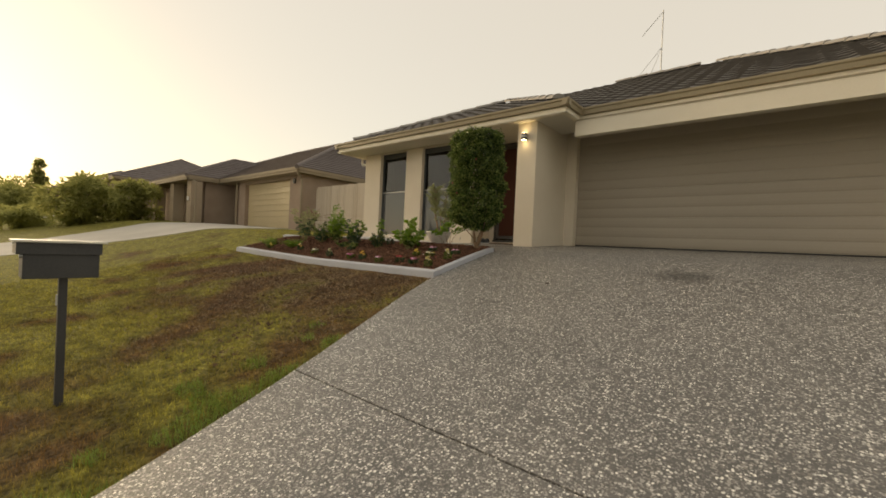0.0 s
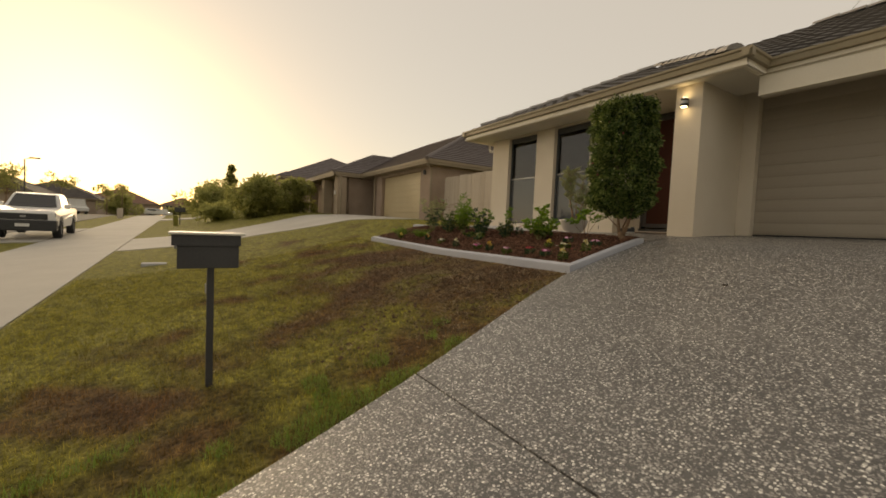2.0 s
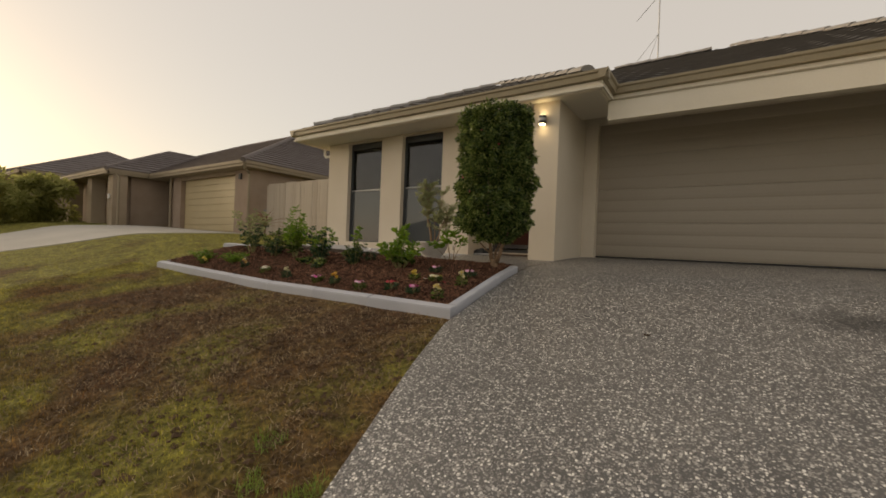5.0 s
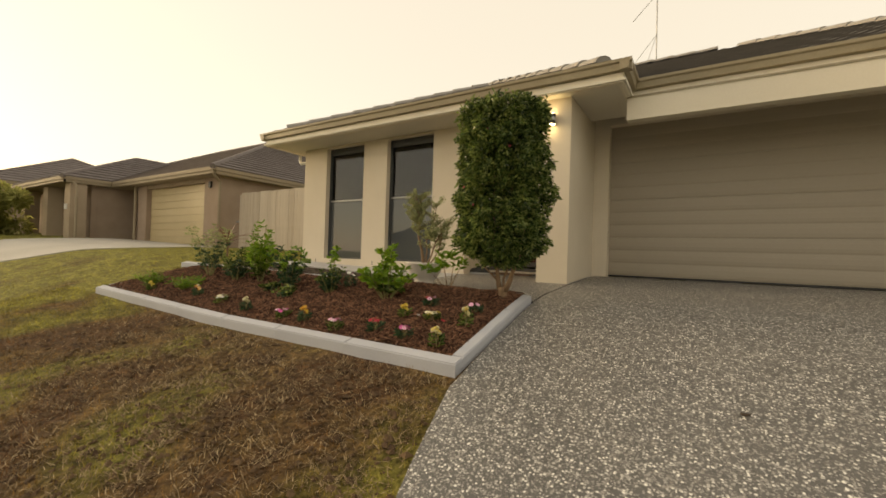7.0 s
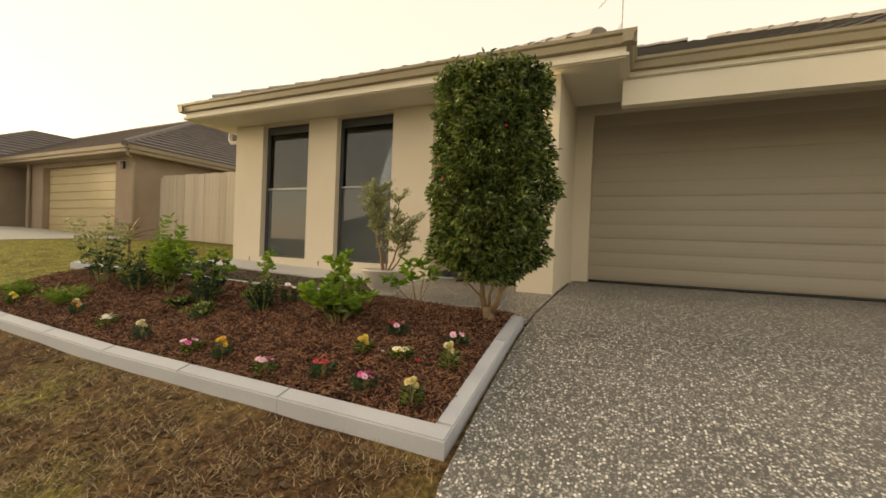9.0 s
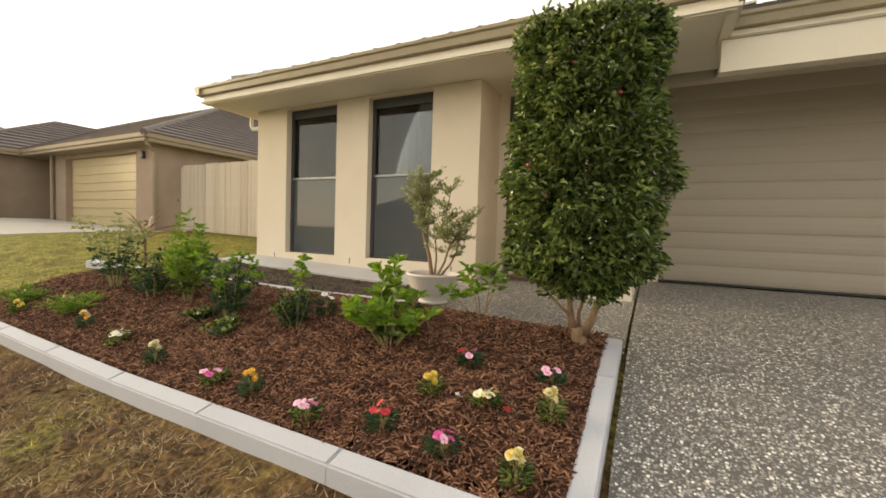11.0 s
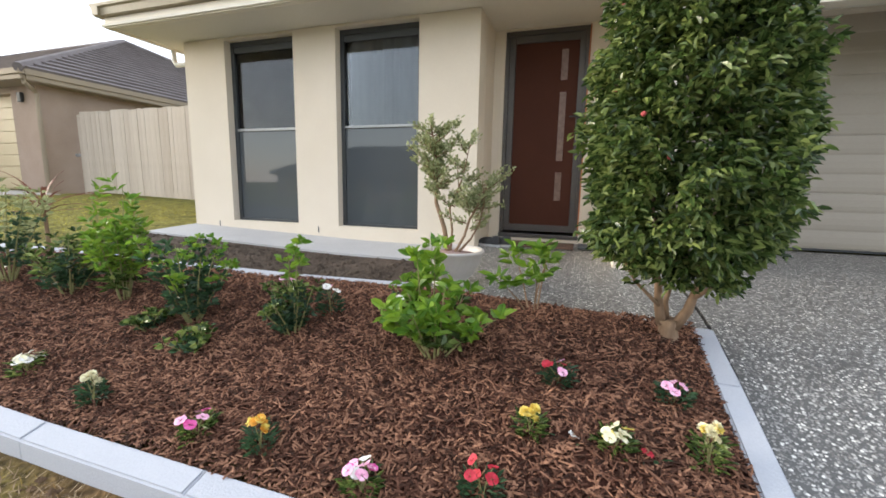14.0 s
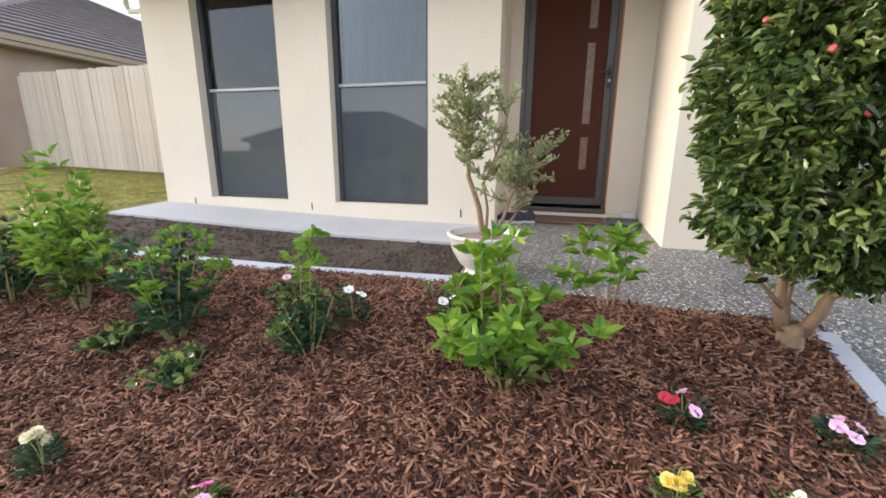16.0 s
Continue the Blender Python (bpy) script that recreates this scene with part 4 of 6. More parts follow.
part("box", boxed(lx - 0.11, lx + 0.10, -7.645, -7.285, -0.42, -0.262, 0.006), M["black_metal"], lb)
bm = prism(bmesh.new(), [(lx - 0.13, -7.675), (lx + 0.115, -7.675), (lx + 0.115, -7.275), (lx - 0.13, -7.275)], -0.268, lambda x, y: -0.198)
part("hood", bm, M["black_metal"], lb, "overhanging dark hood")
bm = bmesh.new()
box(bm, lx - 0.15, lx + 0.135, -7.69, -7.25, -0.196, -0.182, 0.004)
part("lid", bm, M["cream_lid"], lb, "cream painted lid")
part("hinge_pin", tube(bmesh.new(), [(lx + 0.09, -7.66, -0.28), (lx + 0.09, -7.645, -0.28)], 0.012, 10), M["rail_pale"], lb, "bright hinge pin")
part("number_tag", boxed(lx + 0.0, lx + 0.02, -7.482, -7.474, -0.6, -0.53), M["rail_pale"], lb, "small pale tag on the post")

# ---- wall lamp on the wing wall ----
wl = thing("wall_lamp", "bronze up-and-down wall lamp, lit, on the wing wall", "wall lamp")
M["bulb"] = bpy.data.materials.new("warm_lamp_glass")
M["bulb"].use_nodes = True
_b = M["bulb"].node_tree.nodes["Principled BSDF"]
_b.inputs["Emission Color"].default_value = (1.0, 0.82, 0.5, 1)
_b.inputs["Emission Strength"].default_value = 6.0
part("back_plate", boxed(-0.46, -0.39, -1.33, -1.319, 1.86, 1.99, 0.003), M["black_metal"], wl)
part("housing", tube(bmesh.new(), [(-0.425, -1.385, 1.865), (-0.425, -1.385, 1.985)], 0.05, 16), M["black_metal"], wl)
part("collar", tube(bmesh.new(), [(-0.425, -1.385, 1.905), (-0.425, -1.385, 1.945)], 0.055, 16), M["rail_pale"], wl, "bright metal collar")
for z in (1.862, 1.988):
    part("lens", tube(bmesh.new(), [(-0.425, -1.385, z - 0.002), (-0.425, -1.385, z + 0.002)], 0.042, 16), M["bulb"], wl, "glowing lens")
for z, up in ((1.855, -1), (1.995, 1)):
    la = new("lamp_glow", bpy.data.lights.new("lamp_glow", "SPOT"))
    la.data.energy, la.data.color, la.data.spot_size, la.data.spot_blend, la.data.shadow_soft_size = LAMP_W, (1.0, 0.8, 0.5), radians(125), 0.7, 0.03
    la.matrix_world = look((-0.425, -1.385, z), (-0.425, -1.375, z + up))

# downpipe stub at the side eave
dp = thing("downpipe", "white downpipe under the side eave", "downpipe", kind="structure")
part("pipe", tube(bmesh.new(), [(-5.80, -0.75, 2.28), (-5.80, -0.75, 2.06), (-5.76, -0.75, 2.0), (-5.49, -0.75, 2.0), (-5.475, -0.75, 1.95), (-5.475, -0.75, 0.0)], 0.03, 8), M["white_plastic"], dp)

# ---- leaves ----
def leaves(points, axes, length, width, seed, fold=0.35):
    """Folded leaves: a base, two sides and a tip each, two triangles a leaf."""
    rng = np.random.default_rng(seed)
    P, A = np.asarray(points, float), np.asarray(axes, float)
    A /= np.linalg.norm(A, axis=1)[:, None] + 1e-9
    n = len(P)
    R = rng.normal(size=(n, 3))
    S = np.cross(A, R)
    S /= np.linalg.norm(S, axis=1)[:, None] + 1e-9
    N = np.cross(A, S)
    flip = np.where(N[:, 2] < 0, -1.0, 1.0)[:, None]
    N = N * flip
    L = length * rng.uniform(0.7, 1.25, (n, 1))
    W = width * rng.uniform(0.75, 1.2, (n, 1))
    v = np.empty((n, 6, 3))
    v[:, 0] = P
    v[:, 1] = P + A * L * 0.35 + S * W * 0.5 + N * W * fold
    v[:, 2] = P + A * L * 0.72 + S * W * 0.38 + N * W * fold * 0.6
    v[:, 3] = P + A * L - N * L * 0.12
    v[:, 4] = P + A * L * 0.72 - S * W * 0.38 + N * W * fold * 0.6
    v[:, 5] = P + A * L * 0.35 - S * W * 0.5 + N * W * fold
    k = np.arange(n)[:, None] * 6
    f = np.concatenate([k + np.array([0, 1, 2, 3]), k + np.array([0, 3, 4, 5])], axis=0)
    return v.reshape(-1, 3).tolist(), f.tolist()


def foliage(name, pts, axes, length, width, mat, parent, seed, label=""):
    v, f = leaves(pts, axes, length, width, seed)
    o = new(name, link_mesh(name, v, f, mat, False))
    if parent:
        o.parent = parent
    return tagged(o, label, kind="stuff")


# clipped lilly pilly beside the driveway
TX, TY = -0.405, -2.69
TB = bed_z(TX, TY)
tree = thing("lilly_pilly", "tall clipped glossy green shrub with a few pink buds", "shrub")
rng = random.Random(11)
base = Vector((TX - 0.02, TY, TB))
part("trunk", tube(bmesh.new(), [base + Vector((0.012, 0, -0.07)), base + Vector((0.006, 0, 0.0)), base + Vector((0.0, 0.004, 0.045)), base + Vector((-0.006, 0, 0.095))], [0.055, 0.046, 0.042, 0.044], 12), M["bark"], tree, smooth=True)
for r0, way in ((0.025, ((-0.03, 0.0, 0.07), (-0.052, 0.004, 0.17), (-0.06, 0.0, 0.27), (-0.11, 0.02, 0.40), (-0.13, 0.02, 1.2))),
                (0.027, ((0.026, 0.0, 0.06), (0.072, -0.01, 0.15), (0.098, 0.0, 0.25), (0.14, 0.02, 0.38), (0.15, 0.0, 1.25))),
                (0.014, ((0.0, 0.02, 0.06), (-0.012, 0.05, 0.17), (0.02, 0.09, 0.30), (0.03, 0.12, 0.5))),
                (0.010, ((-0.05, -0.01, 0.16), (-0.10, -0.03, 0.21), (-0.17, -0.05, 0.28), (-0.24, -0.06, 0.40))),
                (0.012, ((0.08, 0.0, 0.2), (0.14, -0.05, 0.27), (0.2, -0.09, 0.4)))):
    part("stem", tube(bmesh.new(), [base + Vector(p) for p in way], [r0 * (1.0 - 0.16 * q) for q in range(len(way))], 9), M["bark"], tree, smooth=True)
for k in range(7):
    a = rng.uniform(0, 6.28)
    z0 = TB + rng.uniform(0.24, 0.42)
    part("branch", tube(bmesh.new(), [(TX + 0.03 * math.cos(a), TY + 0.03 * math.sin(a), z0), (TX + 0.2 * math.cos(a), TY + 0.2 * math.sin(a), z0 + 0.16), (TX + 0.3 * math.cos(a), TY + 0.3 * math.sin(a), z0 + 0.4)], [0.012, 0.008, 0.004], 6), M["bark"], tree)


CX, CY, SY = TX - 0.025, TY - 0.07, 0.9      # the crown is clipped a little flatter front to back


def crown_radius(a, z):
    h = (z - 0.20) / (1.65 - 0.20)
    base = 0.352 * (1 - 0.5 * max(0, 0.14 - h) / 0.14) * (1 - 0.13 * max(0.0, h - 0.3)) * (1.0 if h < 0.93 else math.sqrt(max(0.0, 1 - ((h - 0.93) / 0.09) ** 2)))
    return base * (1 + 0.16 * noise.noise((math.cos(a) * 1.6, math.sin(a) * 1.6, z * 2.6)) + 0.13 * noise.noise((math.cos(a) * 5, math.sin(a) * 5, z * 7)))


pts, axs, ptsd, axsd = [], [], [], []
for i in range(29000):
    a, z = rng.uniform(0, 6.283), rng.uniform(0.18, 1.66)
    r = crown_radius(a, z)
    clump = 0.7 * noise.noise((math.cos(a) * r * 7, math.sin(a) * r * 7, z * 7)) + 0.5 * noise.noise((math.cos(a) * r * 17, math.sin(a) * r * 17, z * 17))
    if clump < -0.04 and rng.random() < 0.88:
        continue
    depth = abs(rng.gauss(0, 0.05)) - 0.02
    d = r - depth + 0.15 * clump
    p = (CX + d * math.cos(a), CY + SY * d * math.sin(a), z + rng.uniform(-0.03, 0.03))
    pts.append(p)
    axs.append((math.cos(a) + rng.gauss(0, 0.95), math.sin(a) + rng.gauss(0, 0.95), rng.gauss(-0.35, 0.75)))
for i in range(5500):
    a, z = rng.uniform(0, 6.283), rng.uniform(0.22, 1.62)
    d = crown_radius(a, z) * rng.uniform(0.4, 0.78)
    ptsd.append((CX + d * math.cos(a), CY + SY * d * math.sin(a), z))
    axsd.append((math.cos(a) + rng.gauss(0, 0.7), math.sin(a) + rng.gauss(0, 0.7), rng.gauss(-0.2, 0.6)))
for i in range(900):
    a, z = rng.uniform(0, 6.283), rng.uniform(1.56, 1.64)
    d = 0.40 * math.sqrt(rng.random())
    pts.append((CX + d * math.cos(a), CY + SY * d * math.sin(a), z + 0.03 * noise.noise((d * 9, a, 0))))
    axs.append((rng.gauss(0, 0.6), rng.gauss(0, 0.6), 0.5))
foliage("crown", pts, axs, 0.046, 0.018, M["leaf"], tree, 21)
foliage("inner_crown", ptsd, axsd, 0.055, 0.024, M["leaf"], tree, 22)
M["bud"] = material("pink_red_bud", [(0.35, 0.03, 0.04), (0.5, 0.1, 0.1)], 0.5, 20, 60, 0.1)
for (lat_a, z) in ((200, 1.32), (222, 1.33), (180, 0.95), (250, 0.70), (205, 0.98), (265, 1.36), (236, 0.86), (300, 1.18)):
    a = radians(lat_a)
    r = crown_radius(a, z) + 0.02
    bm = bmesh.new()
    bmesh.ops.create_icosphere(bm, subdivisions=1, radius=0.011, matrix=Matrix.Translation((CX + r * math.cos(a), CY + SY * r * math.sin(a), z)))
    part("bud", bm, M["bud"], tree, "pink bud")


def bush(name, x, y, h, spread, stems, n_leaf, leaf, mats, label, seed, base_z=None, lean=0.35, low=0.15, stem_mat="stem", category="plant", bunch=0.035, stem_r=0.006):
    """A garden plant of several stems with leaves along them."""
    r = random.Random(seed)
    z0 = bed_z(x, y) - 0.01 if base_z is None else base_z
    g = thing(name, label, category)
    P = [[] for _ in mats]
    A = [[] for _ in mats]
    for s in range(stems):
        a = 6.283 * s / stems + r.uniform(-0.5, 0.5)
        hh = h * r.uniform(0.6, 1.0) if s else h
        out = spread * r.uniform(0.4, 1.0) * (0.35 if s == 0 else 1.0)
        pa = Vector((x + 0.02 * math.cos(a), y + 0.02 * math.sin(a), z0 - 0.02))
        pb = pa + Vector((out * 0.4 * math.cos(a), out * 0.4 * math.sin(a), hh * 0.45))
        pc = pa + Vector((out * math.cos(a) + r.uniform(-0.02, 0.02), out * math.sin(a), hh))
        part("stem", tube(bmesh.new(), [pa, pb, pc], [stem_r, stem_r * 0.75, stem_r * 0.3], 6), M[stem_mat], g)
        nodes = max(2, n_leaf // stems // 6)
        for k in range(nodes):
            u = low + (1 - low) * ((k + r.uniform(0.4, 1.0)) / nodes) ** 0.8
            c = pa * (1 - u) ** 2 + 2 * pb * u * (1 - u) + pc * u * u
            turn, reach = r.uniform(0, 6.283), bunch * r.uniform(0.3, 1.4)
            tip = c + Vector((math.cos(turn), math.sin(turn), 0.35)) * reach
            t = min(len(mats) - 1, int(u * len(mats) * r.uniform(0.6, 1.15)))
            for q in range(6):
                b_ = turn + 6.283 * q / 6 + r.uniform(-0.4, 0.4)
                d = Vector((math.cos(b_), math.sin(b_), r.gauss(0.35, 0.35)))
                P[t].append(c.lerp(tip, r.uniform(0.55, 1.0)) + d * 0.006)
                A[t].append(d + (tip - c) * (0.5 / max(0.01, reach)))
    for k, m in enumerate(mats):
        if P[k]:
            foliage("leaves", P[k], A[k], leaf[0], leaf[1], M[m], g, seed + k, "")
    return g


bush("garden_plant", -1.45, -3.13, 0.36, 0.26, 13, 480, (0.066, 0.034), ["leaf", "leaf_lime"], "bushy plant with bright lime-green new leaves in mulch", 31, bunch=0.05, low=0.25)
bush("garden_plant", -1.52, -3.03, 0.50, 0.10, 3, 100, (0.066, 0.034), ["leaf", "leaf_lime", "leaf_lime"], "upright plant with tall lime-green shoots in mulch", 131, bunch=0.045, low=0.55)
bush("garden_plant", -2.24, -3.12, 0.29, 0.15, 12, 800, (0.032, 0.018), ["leaf_dark", "leaf_dark", "leaf"], "compact dark green plant in mulch", 32, bunch=0.035)
bush("garden_plant", -2.27, -3.07, 0.50, 0.03, 2, 60, (0.05, 0.028), ["leaf_dark", "leaf_lime"], "single upright lime-green shoot", 132, bunch=0.03, low=0.6)
bush("garden_plant", -2.86, -3.17, 0.50, 0.24, 10, 900, (0.04, 0.023), ["leaf_dark", "leaf_dark", "leaf_lime"], "leggy green plant with lime-green tips", 33, bunch=0.04)
bush("garden_plant", -2.64, -3.36, 0.14, 0.11, 7, 190, (0.04, 0.024), ["leaf_dark", "leaf"], "low trailing green side shoot", 133, bunch=0.03)
bush("garden_plant", -3.06, -3.27, 0.11, 0.11, 7, 190, (0.04, 0.024), ["leaf_dark", "leaf"], "low trailing green side shoot", 134, bunch=0.03)
bush("garden_plant", -3.52, -3.09, 0.74, 0.17, 10, 900, (0.058, 0.022), ["leaf", "leaf_lime", "leaf_lime"], "tall plant with yellow-lime feathery shoots", 34, bunch=0.06)
bush("garden_plant", -3.98, -3.12, 0.42, 0.22, 9, 640, (0.05, 0.022), ["leaf_dark", "leaf"], "dense dark green plant in mulch", 35, bunch=0.05)
bush("garden_plant", -4.62, -3.12, 0.70, 0.38, 11, 760, (0.046, 0.024), ["leaf_dark", "leaf_grey"], "wide open plant with grey-green leaves", 36, bunch=0.06)
bush("seedling_tree", -1.07, -2.60, 0.38, 0.27, 5, 130, (0.075, 0.03), ["leaf", "leaf_lime"], "young plant with thin arching stems and drooping leaves", 37, low=0.74, bunch=0.06, stem_mat="bark", stem_r=0.0055)
bush("garden_plant", -1.80, -2.66, 0.11, 0.06, 4, 60, (0.03, 0.015), ["leaf_dark", "leaf_lime"], "small low seedling near the edging", 38)
bush("grass_tuft", -5.12, -3.62, 0.16, 0.15, 12, 260, (0.08, 0.008), ["leaf_lime"], "low fine-leaved green tuft in mulch", 39, low=0.0)
bush("grass_tuft", -4.33, -3.55, 0.15, 0.16, 14, 320, (0.08, 0.008), ["leaf_lime"], "low fine-leaved green tuft in mulch", 40, low=0.0)
# cordyline with bronze strap leaves
cz = bed_z(-4.85, -2.75)
cord = thing("cordyline", "bronze-red strap-leaved cordyline in the garden bed", "plant")
part("stem", tube(bmesh.new(), [(-4.85, -2.75, cz - 0.02), (-4.85, -2.75, cz + 0.42)], [0.016, 0.012], 8), M["bark"], cord)
r = random.Random(5)
for k in range(22):
    a, t = r.uniform(0, 6.28), r.uniform(0.2, 0.95)
    b0 = Vector((-4.85, -2.75, cz + 0.34 + 0.1 * r.random()))
    L = r.uniform(0.28, 0.42)
    dirv = Vector((math.cos(a) * (1 - t), math.sin(a) * (1 - t), t)).normalized()
    side = dirv.cross(Vector((0, 0, 1))).normalized() * 0.014
    bm = bmesh.new()
    pr = None
    for s in range(6):
        u = s / 5
        c = b0 + dirv * L * u + Vector((math.cos(a), math.sin(a), -1.2)) * 0.10 * u * u
        wv = side * (1 - u) ** 0.5 * (0.6 + u)
        cur = (bm.verts.new(c - wv), bm.verts.new(c + Vector((0, 0, -0.004))), bm.verts.new(c + wv))
        if pr:
            bm.faces.new((pr[0], pr[1], cur[1], cur[0]))
            bm.faces.new((pr[1], pr[2], cur[2], cur[1]))
        pr = cur
    part("leaf", bm, M["leaf_red"], cord)

# pot with a woody shrub by the porch
px, py = -1.69, -2.14
pz = ground_z(px, py) + 0.014
M["pot"] = material("pale_glazed_pot", [(0.5, 0.465, 0.43), (0.6, 0.56, 0.52)], 0.5, 6, 60, 0.1)
M["pot_soil"] = material("pinkish_potting_mix", [(0.22, 0.14, 0.12), (0.36, 0.25, 0.22)], 0.95, 20, 70, 0.6)
pot = thing("plant_pot", "round pale glazed pot holding a woody shrub", "plant pot")
prof = [(a * 0.93, b * 0.88) for a, b in [(0.0, 0), (0.12, 0), (0.135, 0.012), (0.13, 0.03), (0.12, 0.035), (0.17, 0.09), (0.215, 0.17), (0.235, 0.25), (0.245, 0.262), (0.25, 0.275), (0.243, 0.287), (0.225, 0.283), (0.215, 0.26), (0.205, 0.23)]]
part("bowl", lathe(bmesh.new(), [(a, pz + b) for a, b in prof], px, py, 28), M["pot"], pot, smooth=True)
part("soil", lathe(bmesh.new(), [(0.197, pz + 0.21), (0.11, pz + 0.23), (0.0, pz + 0.236)], px, py, 20), M["pot_soil"], pot, smooth=True)
rp = random.Random(17)
wood = thing("potted_shrub", "woody grey-green shrub growing in the pale pot", "potted plant")
P, A = [], []
lims = [((-0.02, 0.0), (-0.10, 0.02, 0.34), (-0.14, 0.0, 0.87), 0.019), ((0.03, 0.0), (0.10, 0.0, 0.24), (0.22, 0.02, 0.52), 0.011), ((0.05, 0.02), (0.14, 0.0, 0.20), (0.16, -0.02, 0.50), 0.009), ((-0.01, 0.03), (-0.03, 0.05, 0.3), (0.10, 0.06, 0.72), 0.010)]
twigs = []
for (bx, by), mid, top, rr in lims:
    a0 = Vector((px + bx, py + by, pz + 0.225))
    m0 = Vector((px + bx, py + by, pz + 0.225)) + Vector(mid)
    t0 = Vector((px + bx, py + by, pz + 0.225)) + Vector(top)
    part("stem", tube(bmesh.new(), [a0, a0.lerp(m0, 0.5) + Vector((0.015, 0, 0)), m0, m0.lerp(t0, 0.5) + Vector((0.02, 0.01, 0)), t0], [rr, rr * 0.85, rr * 0.7, rr * 0.5, rr * 0.2], 7), M["bark"], wood)
    for k in range(38 if rr > 0.015 else 11):
        u = rp.uniform(0.5 if rr > 0.015 else 0.35, 1.0)
        c = a0 * (1 - u) ** 2 + m0 * 2 * u * (1 - u) + t0 * u * u
        a = rp.uniform(0, 6.28)
        e = c + Vector((math.cos(a), math.sin(a) * 0.7, rp.uniform(0.1, 1.0))) * rp.uniform(0.08, 0.2)
        bm = tube(bmesh.new(), [c, c.lerp(e, 0.5) + Vector((0, 0, -0.008)), e], [0.0045, 0.0035, 0.002], 5)
        part("twig", bm, M["bark"], wood)
        for q in range(44):
            w = rp.uniform(0.15, 1.05)
            p = c.lerp(e, w) + Vector((rp.gauss(0, 0.012), rp.gauss(0, 0.012), rp.gauss(0, 0.012)))
            P.append(p)
            A.append(Vector((rp.gauss(0, 0.7), rp.gauss(0, 0.7), rp.gauss(0.5, 0.5))) + (e - c).normalized() * 0.7)
foliage("leaves", P, A, 0.032, 0.014, M["leaf_grey"], wood, 91)

# flowers in the mulch
PETAL = {"cream": [(0.72, 0.66, 0.40), (0.82, 0.78, 0.58)], "yellow": [(0.75, 0.56, 0.06), (0.85, 0.72, 0.25)], "orange": [(0.75, 0.36, 0.03), (0.82, 0.5, 0.1)], "pink": [(0.72, 0.25, 0.45), (0.85, 0.55, 0.68)],
         "magenta": [(0.55, 0.03, 0.22), (0.75, 0.15, 0.42)], "red": [(0.33, 0.006, 0.016), (0.5, 0.025, 0.05)], "white": [(0.75, 0.72, 0.68), (0.82, 0.8, 0.76)]}
for k, c in PETAL.items():
    M["petal_" + k] = material(k + "_petal", c, 0.6, 30, 90, 0.1)
petal_cache = {}


def blossom_mesh(color, seed, wide):
    """One bloom: five broad overlapping ruffled petals round a cup; wide ones lie flat, the others stand up."""
    key = (color, seed, wide)
    if key not in petal_cache:
        r = random.Random(seed)
        bm = bmesh.new()
        rad = 0.019 if wide else 0.015
        for ring in ((0,) if wide else (0, 1)):
            for k in range(5):
                a = 6.283 * (k + 0.5 * ring) / 5 + r.uniform(-0.1, 0.1)
                rise = (0.15 if wide else 0.55) + 0.5 * ring
                grid = []
                for u, half in ((0.08, 0.12), (0.55, 0.62), (0.9, 0.72), (1.08, 0.5)):
                    row = []
                    for v_ in (-1.0, 0.0, 1.0):
                        b_ = a + v_ * half
                        rr = rad * u * (1.0 - 0.25 * ring) * (1 + 0.06 * r.uniform(-1, 1))
                        row.append(bm.verts.new((rr * math.cos(b_), rr * math.sin(b_), rad * (rise * u + (0.16 if u > 0.8 else 0.0) * r.uniform(-1, 1) + 0.1 * abs(v_) + 0.05 * (k % 2)))))
                    grid.append(row)
                for p0, p1 in zip(grid, grid[1:]):
                    for q in range(2):
                        bm.faces.new((p0[q], p0[q + 1], p1[q + 1], p1[q]))
        petal_cache[key] = bm_mesh("blossom", bm, M["petal_" + color], True)
    return petal_cache[key]


